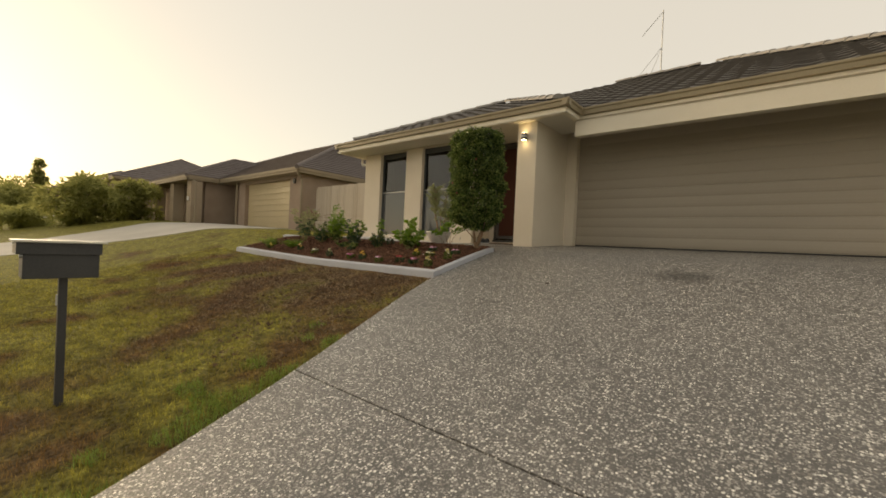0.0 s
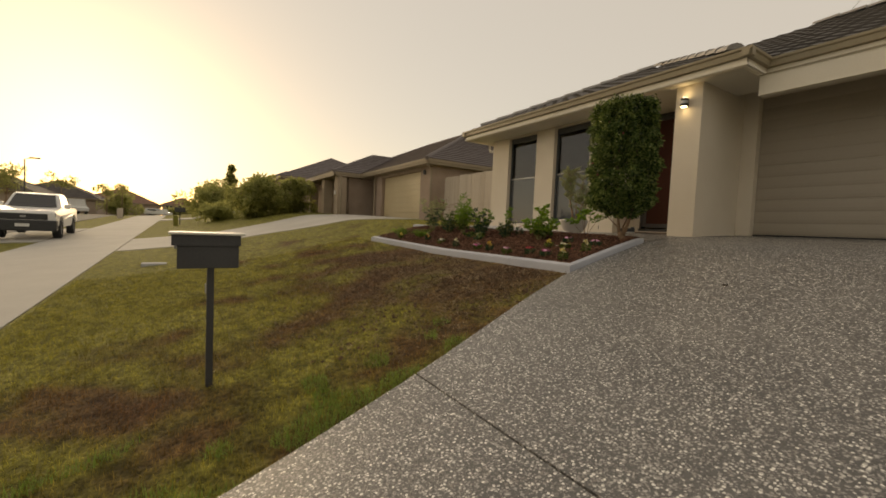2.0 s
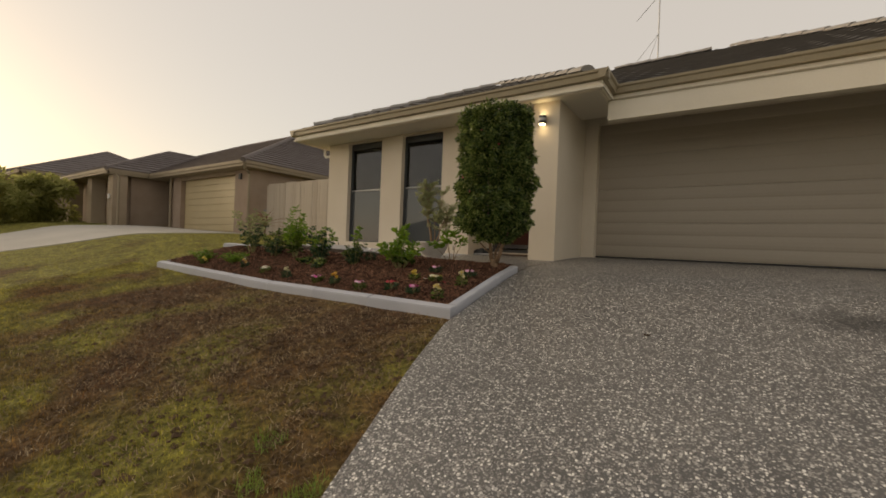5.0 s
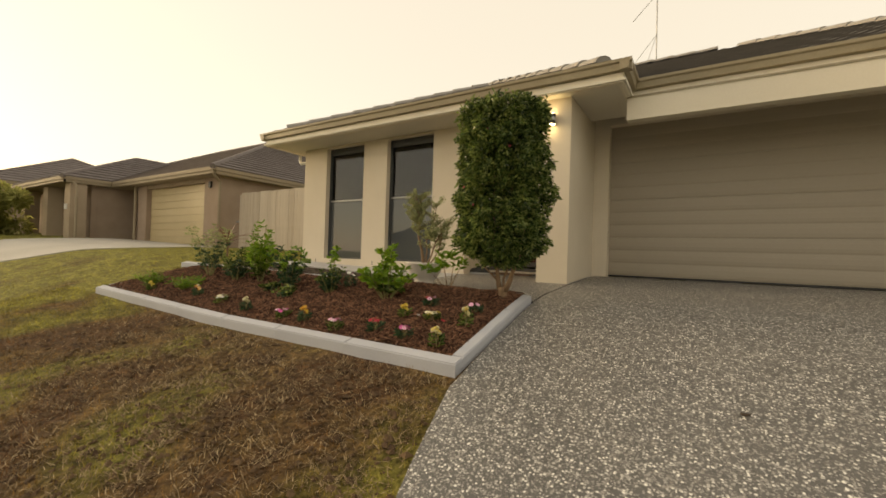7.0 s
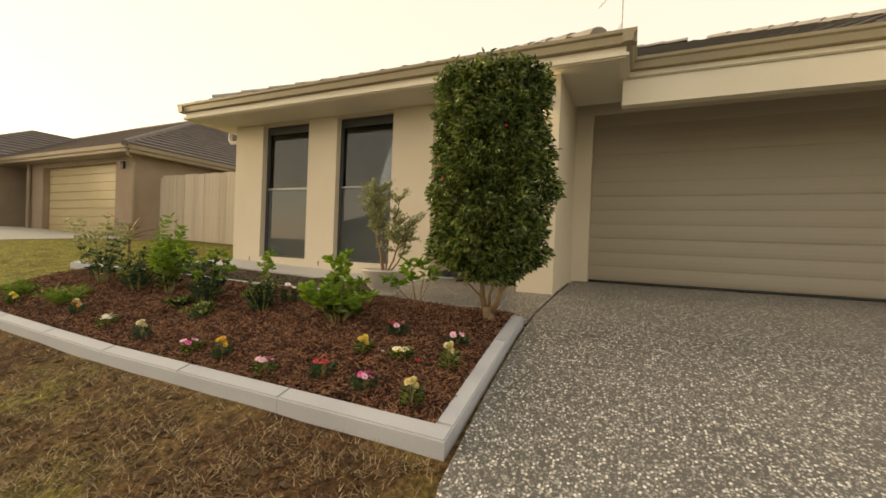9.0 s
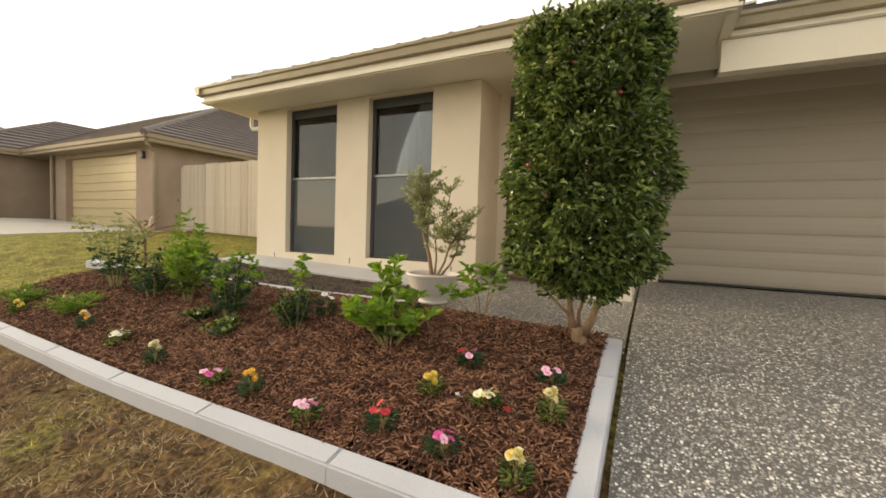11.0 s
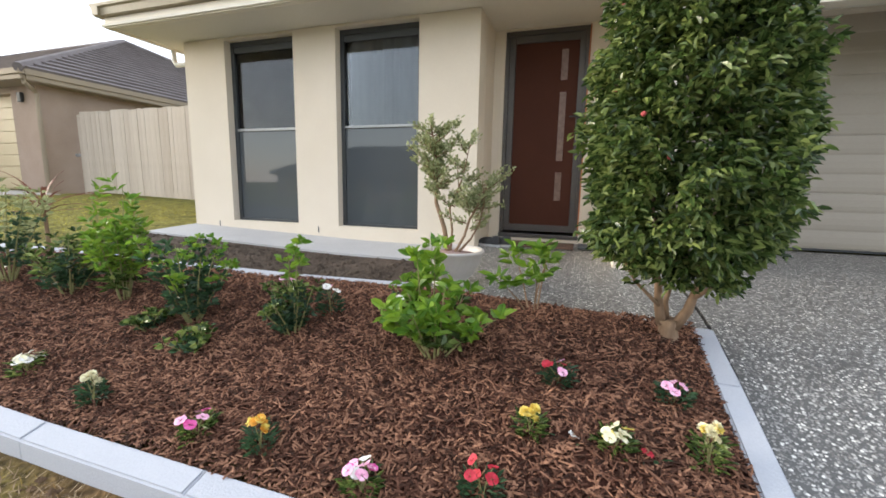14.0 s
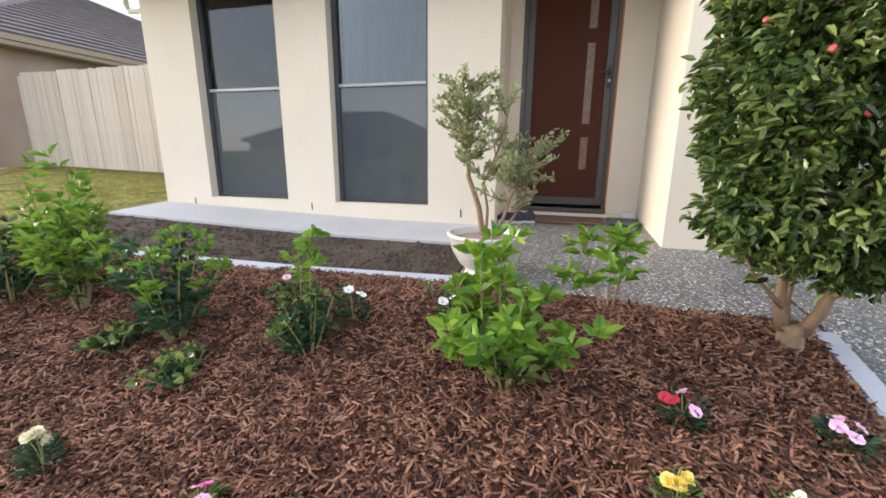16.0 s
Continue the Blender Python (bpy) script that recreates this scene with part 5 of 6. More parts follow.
def flower(x, y, colors, h, n, seed, word, wide):
    """A bedding plant: a tuft of narrow leaves under a tight head of blooms, or under loose flat ones."""
    r = random.Random(seed)
    z = bed_z(x, y)
    g = thing("flower", "small %s bedding flower with green leaves in mulch" % word, "flower", "bedding flowers")
    P, A = [], []
    for k in range(120 if n > 1 else 6):
        a, d = r.uniform(0, 6.283), (0.055 if wide else 0.045) * math.sqrt(r.random())
        P.append((x + d * math.cos(a), y + d * math.sin(a), z + r.uniform(-0.005, h * (0.72 if wide else 0.9 - 4.0 * d))))
        A.append((math.cos(a), math.sin(a), r.uniform(0.1, 1.1)))
    foliage("leaves", P, A, 0.036, 0.010, M["leaf_dark" if seed % 2 else "leaf"], g, seed)
    for k in range(n):
        a = 6.283 * k / n + r.uniform(-0.4, 0.4)
        if wide:
            d, up, tilt = (0.0 if n == 1 else r.uniform(0.012, 0.055)), h * r.uniform(0.75, 1.05), 40
        else:
            d, up, tilt = 0.02 * math.sin(0.4 + 2.5 * k / n) + 0.002, h + 0.055 * (k / n - 0.5), 80 - 50 * k / n
        q = Vector((x + d * math.cos(a), y + d * math.sin(a), z + up))
        if wide or k % 4 == 0:
            part("stalk", tube(bmesh.new(), [(x, y, z), (x + d * 0.4 * math.cos(a), y + d * 0.4 * math.sin(a), z + up * 0.6), q], [0.0025, 0.002, 0.0018], 5), M["stem"], g)
        o = new("blossom", blossom_mesh(colors[k % len(colors)], k % 3, wide))
        o.parent = g
        lean = tilt * (0.4 + 0.6 * r.random())
        o.matrix_basis = Matrix.Translation(q) @ pose(0, 0, 0, 0, 0, math.degrees(a)) @ pose(0, 0, 0, 0, lean, r.uniform(0, 90)) @ Matrix.Scale(r.uniform(0.9, 1.2), 4)
    return g


for i, (fx, fy, cols, h, n, word, wide) in enumerate((
        (-3.36, -3.67, ["white", "cream"], 0.08, 11, "cream-white", True), (-2.82, -3.71, ["cream"], 0.105, 13, "cream", False), (-2.20, -3.73, ["pink", "magenta", "pink"], 0.085, 5, "pink and magenta", True),
        (-1.91, -3.72, ["orange", "yellow", "orange"], 0.105, 12, "orange-yellow", False), (-1.47, -3.76, ["pink", "magenta", "pink", "white"], 0.09, 9, "pink and white", True), (-1.09, -3.68, ["red"], 0.09, 6, "crimson", True),
        (-0.975, -3.45, ["yellow"], 0.075, 11, "yellow", False), (-0.90, -3.17, ["red", "pink", "red"], 0.08, 5, "crimson and pink", True), (-0.70, -3.45, ["cream", "yellow", "cream"], 0.06, 7, "cream and yellow", True),
        (-0.47, -3.14, ["pink"], 0.07, 4, "pink", True), (-0.415, -3.40, ["cream", "cream", "yellow"], 0.12, 14, "pale yellow", False), (-0.77, -3.72, ["magenta", "magenta", "pink"], 0.085, 6, "magenta", True), (-0.46, -3.75, ["yellow", "cream"], 0.11, 12, "yellow", False),
        (-3.90, -3.64, ["orange", "cream"], 0.10, 8, "apricot", False), (-4.93, -3.70, ["yellow"], 0.08, 7, "pale yellow", False),
        (-2.14, -2.92, ["white", "pink"], 0.16, 3, "white", True), (-2.52, -2.80, ["pink", "white"], 0.12, 3, "pale pink", True), (-0.83, -3.45, ["white"], 0.02, 1, "white", True), (-1.72, -2.80, ["white"], 0.09, 3, "white", True), (-0.60, -3.44, ["red"], 0.02, 1, "red", True))):
    flower(fx, max(-3.8, fy), cols, h, n, 60 + i, word, wide)

# things by the front door
M["mat"] = material("brown_coir_mat", [(0.10, 0.06, 0.04), (0.17, 0.10, 0.07)], 0.95, 20, 120, 0.6)
zz = ground_z(-1.2, -0.6) + 0.013
tagged(part("doormat", boxed(-1.56, -0.90, -0.70, -0.33, zz, zz + 0.016, 0.005), M["mat"]), "brown coir doormat at the front door", "doormat")
M["shoe"] = material("black_shoe", [(0.012, 0.012, 0.013), (0.03, 0.03, 0.032)], 0.6, 20, 60, 0.1)
M["sole"] = material("pale_sole", [(0.4, 0.4, 0.4), (0.5, 0.5, 0.5)], 0.7, 20, 60, 0.1)


def shoe(x, y, turn):
    z = ground_z(x, y) + 0.013
    m = Matrix.Translation((x, y, z)) @ pose(0, 0, 0, 0, 0, turn)
    g = thing("shoe", "black slip-on shoe with a pale sole by the door", "shoe", "pair of shoes", at=m)
    bm = bmesh.new()
    outl = [(0.045 * math.cos(t) * (1.0 if math.sin(t) > 0 else 0.8), 0.13 * math.sin(t)) for t in [2 * math.pi * k / 16 for k in range(16)]]
    part("sole", prism(bmesh.new(), outl, 0.0, 0.022), M["sole"], g)
    rings = []
    for sc, z_, sh in ((0.97, 0.022, 0), (0.98, 0.045, 0), (0.8, 0.075, -0.015), (0.55, 0.09, -0.035)):
        rings.append([bm.verts.new((a * sc, b * sc + sh, z_ + (0.02 if b < 0 and z_ > 0.05 else 0))) for a, b in outl])
    for a, b in zip(rings, rings[1:]):
        for k in range(16):
            bm.faces.new((a[k], a[(k + 1) % 16], b[(k + 1) % 16], b[k]))
    part("upper", bm, M["shoe"], g, smooth=True)
    return g


shoe(-1.72, -0.74, 70)
shoe(-1.62, -0.72, 84)
M["slate"] = material("grey_cloth", [(0.06, 0.065, 0.07), (0.12, 0.125, 0.13)], 0.9, 8, 60, 0.4)
zz = ground_z(-0.74, -0.5) + 0.013
bm = bmesh.new()
box(bm, -0.86, -0.62, -0.68, -0.36, zz, zz + 0.02, 0.008)
tagged(part("folded_mat", bm, M["slate"]), "dark grey folded mat lying by the wing wall", "mat")
bm = bmesh.new()
box(bm, -0.72, -0.60, -0.35, -0.285, zz, zz + 0.07, 0.02)
tagged(part("white_bag", bm, M["white_plastic"]), "small white bag in the porch corner", "bag")

# ---- neighbouring house ----
M["glass_far"] = glass_material("dark_window_glass", (0.02, 0.02, 0.02), 0.05)
M["timber_far"] = material("red_cedar_door", [(0.22, 0.08, 0.03), (0.3, 0.12, 0.05)], 0.6, 3, 40, 0.1)


def hip_planes(x0, x1, y0, y1, ez, pitch):
    """The planes of a hip roof over a rectangle."""
    w, d = x1 - x0, y1 - y0
    if w >= d:
        h = d / 2
        a, b = (x0 + h, y0 + h), (x1 - h, y0 + h)
    else:
        h = w / 2
        a, b = (x0 + h, y0 + h), (x0 + h, y1 - h)
    tz = ez + pitch * h
    A, B = (*a, tz), (*b, tz)
    c = [(x0, y0, ez), (x1, y0, ez), (x1, y1, ez), (x0, y1, ez)]
    if w >= d:
        return [[c[0], c[1], B, A], [c[1], c[2], B], [c[2], c[3], A, B], [c[3], c[0], A]]
    return [[c[0], c[1], A], [c[1], c[2], B, A], [c[2], c[3], B], [c[3], c[0], A, B]]


def course_roof(name, planes, mat, parent, gauge=0.34, step=0.05):
    """Roof slopes stepped in tile courses."""
    vs, fs = [], []
    for pl in planes:
        p = [Vector(q) for q in pl]
        z0, z1 = min(q.z for q in p), max(q.z for q in p)
        nrm = (p[1] - p[0]).cross(p[2] - p[0]).normalized()
        if nrm.z < 0:
            nrm = -nrm
        rise = gauge * math.sqrt(max(1e-6, 1 - nrm.z ** 2))
        n = max(1, int((z1 - z0) / rise))

        def cut(z):
            hits = []
            for a, b in zip(p, p[1:] + p[:1]):
                if (a.z - z) * (b.z - z) <= 0 and abs(a.z - b.z) > 1e-6:
                    hits.append(a.lerp(b, (z - a.z) / (b.z - a.z)))
            e = (p[1] - p[0]).normalized()
            hits.sort(key=lambda q: q.dot(e))
            return (hits[0], hits[-1]) if len(hits) > 1 else None
        for k in range(n):
            lo = cut(z0 + (z1 - z0) * (k + 0.001) / n)
            hi = cut(z0 + (z1 - z0) * (k + 0.999) / n)
            if not lo or not hi:
                continue
            i = len(vs)
            vs += [lo[0] + nrm * step, lo[1] + nrm * step, hi[1] + nrm * 0.004, hi[0] + nrm * 0.004, lo[0], lo[1]]
            fs += [(i, i + 1, i + 2, i + 3), (i + 4, i + 5, i + 1, i)]
    o = new(name, link_mesh(name, vs, fs, mat))
    o.parent = parent
    return tagged(o, kind="stuff")


def roof_body(planes, mat, parent):
    bm = bmesh.new()
    for pl in planes:
        bm.faces.new([bm.verts.new(Vector(q) - Vector((0, 0, 0.01))) for q in pl])
    return part("roof", bm, mat, parent)


def caps(planes, mat, parent, r=0.09):
    bm = bmesh.new()
    done = set()
    for pl in planes:
        for a, b in zip(pl, pl[1:] + pl[:1]):
            key = tuple(sorted((tuple(round(c, 2) for c in a), tuple(round(c, 2) for c in b))))
            if key in done or abs(a[2] - b[2]) < 0.01 and a[2] < max(q[2] for q in pl) - 0.05:
                continue
            done.add(key)
            tube(bm, [a, b], r, 6)
    part("ridge", bm, mat, parent, "line of ridge caps")


def eave_box(x0, x1, y0, y1, ez, parent, mat_g, mat_f):
    """Gutters, fascia and soffit round an eave rectangle."""
    for q in ((x0, x1, y0 - 0.0, y0 + 0.1), (x0, x1, y1 - 0.1, y1), (x0, x0 + 0.1, y0 + 0.101, y1 - 0.101), (x1 - 0.1, x1, y0 + 0.101, y1 - 0.101)):
        part("gutter", boxed(*q, ez - 0.11, ez + 0.01, 0.01), mat_g, parent)
        part("fascia", boxed(q[0] + 0.03, q[1] - 0.03, q[2] + 0.03, q[3] - 0.03, ez - 0.2, ez - 0.111), mat_f, parent)
    part("soffit", boxed(x0 + 0.08, x1 - 0.08, y0 + 0.08, y1 - 0.08, ez - 0.215, ez - 0.2), mat_f, parent)


NZ = 0.30
NE = 2.70
nh = thing("neighbour_house", "single-storey brown brick house, tiled hip roof, beige garage door", "house")
main_planes = hip_planes(-30.0, -11.4, 0.5, 14.1, NE, PITCH)
front_planes = hip_planes(-26.1, -18.7, -1.0, 8.0, NE, PITCH)
for pls in (main_planes, front_planes):
    roof_body(pls, M["tile_n"], nh)
    course_roof("tile_field", pls, M["tile_n"], nh)
    caps(pls, M["tile_n"], nh)
eave_box(-30.0, -11.4, 0.5, 14.1, NE, nh, M["fascia_n"], M["fascia_n"])
eave_box(-26.1, -18.7, -1.0, 0.62, NE - 0.002, nh, M["fascia_n"], M["fascia_n"])
part("side_wall", boxed(-12.0, -11.76, 0.97, 13.6, NZ - 0.5, NE - 0.216), M["brick_n"], nh, "brown brick side wall")
for q in ((-12.62, -11.762), (-17.5, -16.72)):
    part("garage_pier", boxed(q[0], q[1], 0.93, 1.2, NZ - 0.5, NE - 0.216), M["brick_n"], nh, "brick pier beside the garage")
part("garage_lintel", boxed(-16.718, -12.622, 0.95, 1.15, NZ + 2.06, NE - 0.216), M["render_n"], nh)
gdn = part("garage_door", boxed(-16.716, -12.624, 1.12, 1.15, NZ, NZ + 2.06), M["gold_door"], nh, "beige sectional garage door")
for k in range(8):
    part("panel", boxed(-16.71, -12.63, 1.095, 1.12, NZ + 0.02 + k * 0.255, NZ + 0.255 + k * 0.255, 0.012), M["gold_door"], gdn)
part("downpipe", tube(bmesh.new(), [(-11.5, 0.62, NE - 0.1), (-11.5, 0.62, NE - 0.25), (-11.68, 0.9, NE - 0.4), (-11.68, 0.9, NZ - 0.3)], 0.045, 8), M["fascia_n"], nh, "cream downpipe")
part("downpipe", tube(bmesh.new(), [(-18.55, -0.72, NE - 0.2), (-18.5, -0.62, NE - 0.35), (-18.5, -0.62, NZ - 0.3)], 0.045, 8), M["fascia_n"], nh, "cream downpipe")
part("downpipe", tube(bmesh.new(), [(-17.45, 0.85, NE - 0.2), (-17.45, 0.85, NZ - 0.2)], 0.05, 8), M["fascia_n"], nh, "cream downpipe")
part("porch_back_wall", boxed(-19.2, -17.5, 2.6, 2.8, NZ - 0.3, NE - 0.216), M["brick_n"], nh)
part("porch_side_wall", boxed(-17.52, -17.3, 1.202, 2.6, NZ - 0.3, NE - 0.216), M["brick_n"], nh)
dn = part("front_door", boxed(-18.35, -17.6, 2.54, 2.597, NZ, NZ + 2.05, 0.01), M["timber_far"], nh, "red cedar front door")
part("door_handle", boxed(-17.75, -17.7, 2.5, 2.54, NZ + 0.95, NZ + 1.1), M["black_metal"], dn)
part("room_wall", boxed(-25.6, -19.1, 0.0, 0.2, NZ - 0.4, NE - 0.217), M["brick_n"], nh)
part("room_side_wall", boxed(-19.3, -19.1, 0.202, 2.6, NZ - 0.4, NE - 0.217), M["brick_n"], nh)
for cx in (-19.1, -21.6, -24.6):
    part("column", boxed(cx - 0.28, cx + 0.28, -0.72, -0.22, NZ - 0.4, NE - 0.217, 0.01), M["render_n"], nh, "tan rendered porch column")
for cx in (-22.9, -20.4):
    w = part("window", boxed(cx - 0.55, cx + 0.55, -0.03, -0.002, NZ + 0.25, NZ + 2.1), M["alu_dark"], nh, "dark aluminium window")
    part("pane", boxed(cx - 0.5, cx + 0.5, -0.045, -0.031, NZ + 0.3, NZ + 2.05), M["glass_far"], w)
part("rear_wall", boxed(-29.5, -12.0, 13.4, 13.6, NZ - 0.5, NE - 0.216), M["brick_n"], nh)
part("far_side_wall", boxed(-29.5, -29.3, 0.97, 13.4, NZ - 0.2, NE - 0.216), M["brick_n"], nh)
part("front_wall", boxed(-29.3, -25.62, 0.97, 1.17, NZ - 0.2, NE - 0.216), M["brick_n"], nh)
part("wall_lamp", boxed(-12.3, -12.16, 0.86, 0.928, NZ + 1.85, NZ + 2.05, 0.02), M["black_metal"], nh, "small dark wall lamp")
part("wall_lamp", boxed(-19.14, -19.04, -0.8, -0.722, NZ + 1.2, NZ + 1.4, 0.02), M["white_plastic"], nh, "small pale wall light")


def plain_house(x0, x1, y0, y1, eave_h, front, roof_mat, wall_mat, label, seed):
    """A house across the street: walls, hip roof, gutters, garage door and windows on the side that faces the street."""
    r = random.Random(seed)
    gz = min(ground_z(x, y) for x in (x0, x1) for y in (y0, y1)) - 0.1
    g0 = max(ground_z(x, y) for x in (x0, x1) for y in (y0, y1))
    ez = g0 + eave_h
    h = thing("house", label, "house", "houses along the street")
    pls = hip_planes(x0, x1, y0, y1, ez, PITCH)
    roof_body(pls, roof_mat, h)
    course_roof("tile_field", pls, roof_mat, h, 0.45)
    caps(pls, roof_mat, h)
    eave_box(x0, x1, y0, y1, ez, h, M["fascia_n"], M["fascia_n"])
    part("wall", boxed(x0 + 0.5, x1 - 0.5, y0 + 0.5, y1 - 0.5, gz, ez - 0.217), wall_mat, h)
    if front == "+y":
        yy = y1 - 0.5
        d = part("garage_door", boxed(x0 + 1.2, x0 + 6.0, yy - 0.02, yy + 0.03, g0, g0 + 2.1), M["gold_door"], h, "beige garage door")
        xs_ = [x0 + 8.0, x0 + 11.0, x0 + 13.5]
        for xx in xs_:
            if xx + 1.4 < x1 - 0.6:
                w = part("window", boxed(xx, xx + 1.4, yy + 0.002, yy + 0.03, g0 + 0.8, g0 + 2.1), M["alu_dark"], h)
                part("pane", boxed(xx + 0.06, xx + 1.34, yy + 0.031, yy + 0.04, g0 + 0.86, g0 + 2.04), M["glass_far"], w)
    else:
        xx = x1 - 0.5 if front == "+x" else x0 + 0.5
        s = 1 if front == "+x" else -1
        for yy in (y0 + 1.5, y0 + 4.5, y0 + 7.5):
            if yy + 1.5 < y1 - 0.6:
                a, b = sorted((xx + s * 0.002, xx + s * 0.03))
                w = part("window", boxed(a, b, yy, yy + 1.5, g0 + 0.7, g0 + 2.1), M["alu_dark"], h)
                a, b = sorted((xx + s * 0.031, xx + s * 0.04))
                part("pane", boxed(a, b, yy + 0.06, yy + 1.44, g0 + 0.76, g0 + 2.04), M["glass_far"], w)
    return h


M["tile_far"] = material("dark_far_tile", [(0.06, 0.05, 0.045), (0.10, 0.085, 0.078)], 0.8, 2, 30, 0.2)
M["tile_red"] = material("terracotta_far_tile", [(0.20, 0.11, 0.075), (0.27, 0.155, 0.11)], 0.8, 2, 30, 0.2)
M["wall_far"] = material("tan_far_wall", [(0.32, 0.24, 0.18), (0.4, 0.31, 0.24)], 0.9, 2, 30, 0.1)
plain_house(-46.0, -33.2, -1.0, 11.0, 2.45, "+y", M["tile_n"], M["brick_n"], "single-storey brick house further up the street", 1)
plain_house(-64.0, -50.0, -2.0, 10.0, 2.4, "+y", M["tile_n"], M["brick_n"], "brick house with a hip roof behind trees", 2)
plain_house(-87.0, -69.0, -37.0, -24.0, 2.6, "+x", M["tile_far"], M["wall_far"], "low tan house with a dark hip roof across the street", 3)
plain_house(-110.0, -91.0, -34.0, -20.5, 2.7, "+x", M["tile_far"], M["wall_far"], "wide tan house with a dark roof across the street", 4)
plain_house(-126.0, -107.0, -27.0, -12.5, 2.6, "+x", M["tile_red"], M["wall_far"], "tan house with a terracotta roof at the bend of the street", 6)
plain_house(-165.0, -146.0, -14.0, -3.0, 2.2, "+x", M["tile_red"], M["wall_far"], "distant house with a terracotta roof", 7)
plain_house(-30.0, -12.0, -42.0, -30.0, 2.5, "+y", M["tile_far"], M["wall_far"], "low tan house with a dark roof across the street", 8)
plain_house(-8.0, 10.0, -42.0, -30.0, 2.5, "+y", M["tile_far"], M["wall_far"], "low tan house with a dark roof facing the driveway", 9)


# ---- trees and far bushes ----
def tree_clumps(name, x, y, trunk_h, crown, clumps, n, leaf, label, seed, mat="far_leaf", trunk_r=0.1, category="tree", base=None):
    """A tapered trunk with limbs to clumps of leaves: crown is (half width x, half width y, height)."""
    r = random.Random(seed)
    g = thing(name, label, category)
    z0 = (ground_z(x, y) if base is None else base) - 0.1
    top = z0 + trunk_h + crown[2]
    if trunk_h > 0.2:
        part("trunk", tube(bmesh.new(), [(x, y, z0), (x + 0.05, y, z0 + trunk_h * 0.6), (x, y + 0.05, z0 + trunk_h + crown[2] * 0.5)], [trunk_r, trunk_r * 0.75, trunk_r * 0.25], 8), M["bark"], g)
    P, A = [], []
    for c in range(clumps):
        a, u, v = r.uniform(0, 6.283), math.sqrt(r.random()), r.random()
        shape = math.sin(math.pi * min(0.95, 0.15 + 0.8 * v)) ** 0.6
        c0 = Vector((x + crown[0] * u * shape * math.cos(a), y + crown[1] * u * shape * math.sin(a), z0 + trunk_h + crown[2] * v))
        if trunk_h > 0.2 and c % 3 == 0:
            part("limb", tube(bmesh.new(), [(x, y, z0 + trunk_h * r.uniform(0.6, 1.0)), c0], [trunk_r * 0.35, 0.012], 5), M["bark"], g)
        s = min(crown) * r.uniform(0.22, 0.4)
        for k in range(n // clumps):
            d = Vector((r.gauss(0, 1), r.gauss(0, 1), r.gauss(0, 0.8)))
            d = d.normalized() * s * r.random() ** 0.4
            P.append(c0 + d)
            A.append(d + Vector((0, 0, -0.1 * s)))
    foliage("crown", P, A, leaf[0], leaf[1], M[mat], g, seed)
    return g


tree_clumps("bush", -24.0, -3.6, 0.1, (1.6, 1.7, 2.0), 40, 5200, (0.22, 0.10), "large rounded green bush in front of the neighbouring house", 101, category="bush")
tree_clumps("bush", -22.6, -1.9, 0.1, (1.0, 1.1, 1.8), 26, 3400, (0.2, 0.09), "dense green bush against the neighbouring house", 102, category="bush")
tree_clumps("bush", -27.5, -5.6, 0.1, (1.4, 1.4, 1.0), 22, 2400, (0.2, 0.09), "low spreading green bush beside a driveway", 103, category="bush")
tree_clumps("bush", -46.0, -5.5, 0.2, (2.6, 2.6, 2.2), 34, 3600, (0.3, 0.14), "garden bushes in front of a house up the street", 104, category="bush")
tree_clumps("bush", -58.0, -4.4, 0.2, (3.4, 3.0, 3.0), 36, 3600, (0.36, 0.16), "tall garden shrubs at the edge of a lawn", 105, category="bush")
tree_clumps("cypress", -60.0, -2.4, 0.4, (0.75, 0.75, 5.4), 44, 3600, (0.3, 0.12), "narrow upright cypress behind shrubs", 106)
tree_clumps("cypress", -58.0, 0.2, 0.4, (0.5, 0.5, 3.6), 24, 1600, (0.3, 0.12), "narrow upright cypress behind shrubs", 107)
tree_clumps("street_tree", -50.7, -21.6, 2.2, (1.7, 1.7, 2.0), 24, 1500, (0.2, 0.1), "street tree with a thin uneven crown", 108, trunk_r=0.1)
tree_clumps("street_tree", -62.0, -20.0, 3.4, (1.3, 1.9, 1.2), 10, 600, (0.22, 0.1), "thin street tree with sparse clumps of leaves", 109, trunk_r=0.07)
tree_clumps("street_tree", -76.0, -17.6, 3.2, (1.4, 1.6, 1.3), 10, 500, (0.26, 0.12), "thin street tree with a light crown", 110, trunk_r=0.07)
tree_clumps("street_tree", -53.2, -13.4, 2.6, (0.55, 0.55, 0.8), 8, 300, (0.18, 0.09), "young staked street tree on the verge", 111, trunk_r=0.05)
tree_clumps("bush", -88.0, -17.0, 0.4, (3.0, 2.6, 3.0), 34, 3000, (0.36, 0.16), "big dark round bush in a front garden", 112, category="bush")
tree_clumps("bush", -66.0, -23.0, 0.2, (2.0, 1.6, 1.5), 24, 1500, (0.3, 0.14), "bushes in front of a house across the street", 113, category="bush")
tree_clumps("bush", -110.0, -9.0, 0.2, (2.4, 3.0, 1.8), 24, 1800, (0.4, 0.18), "low bushes at the bend of the street", 114, category="bush")

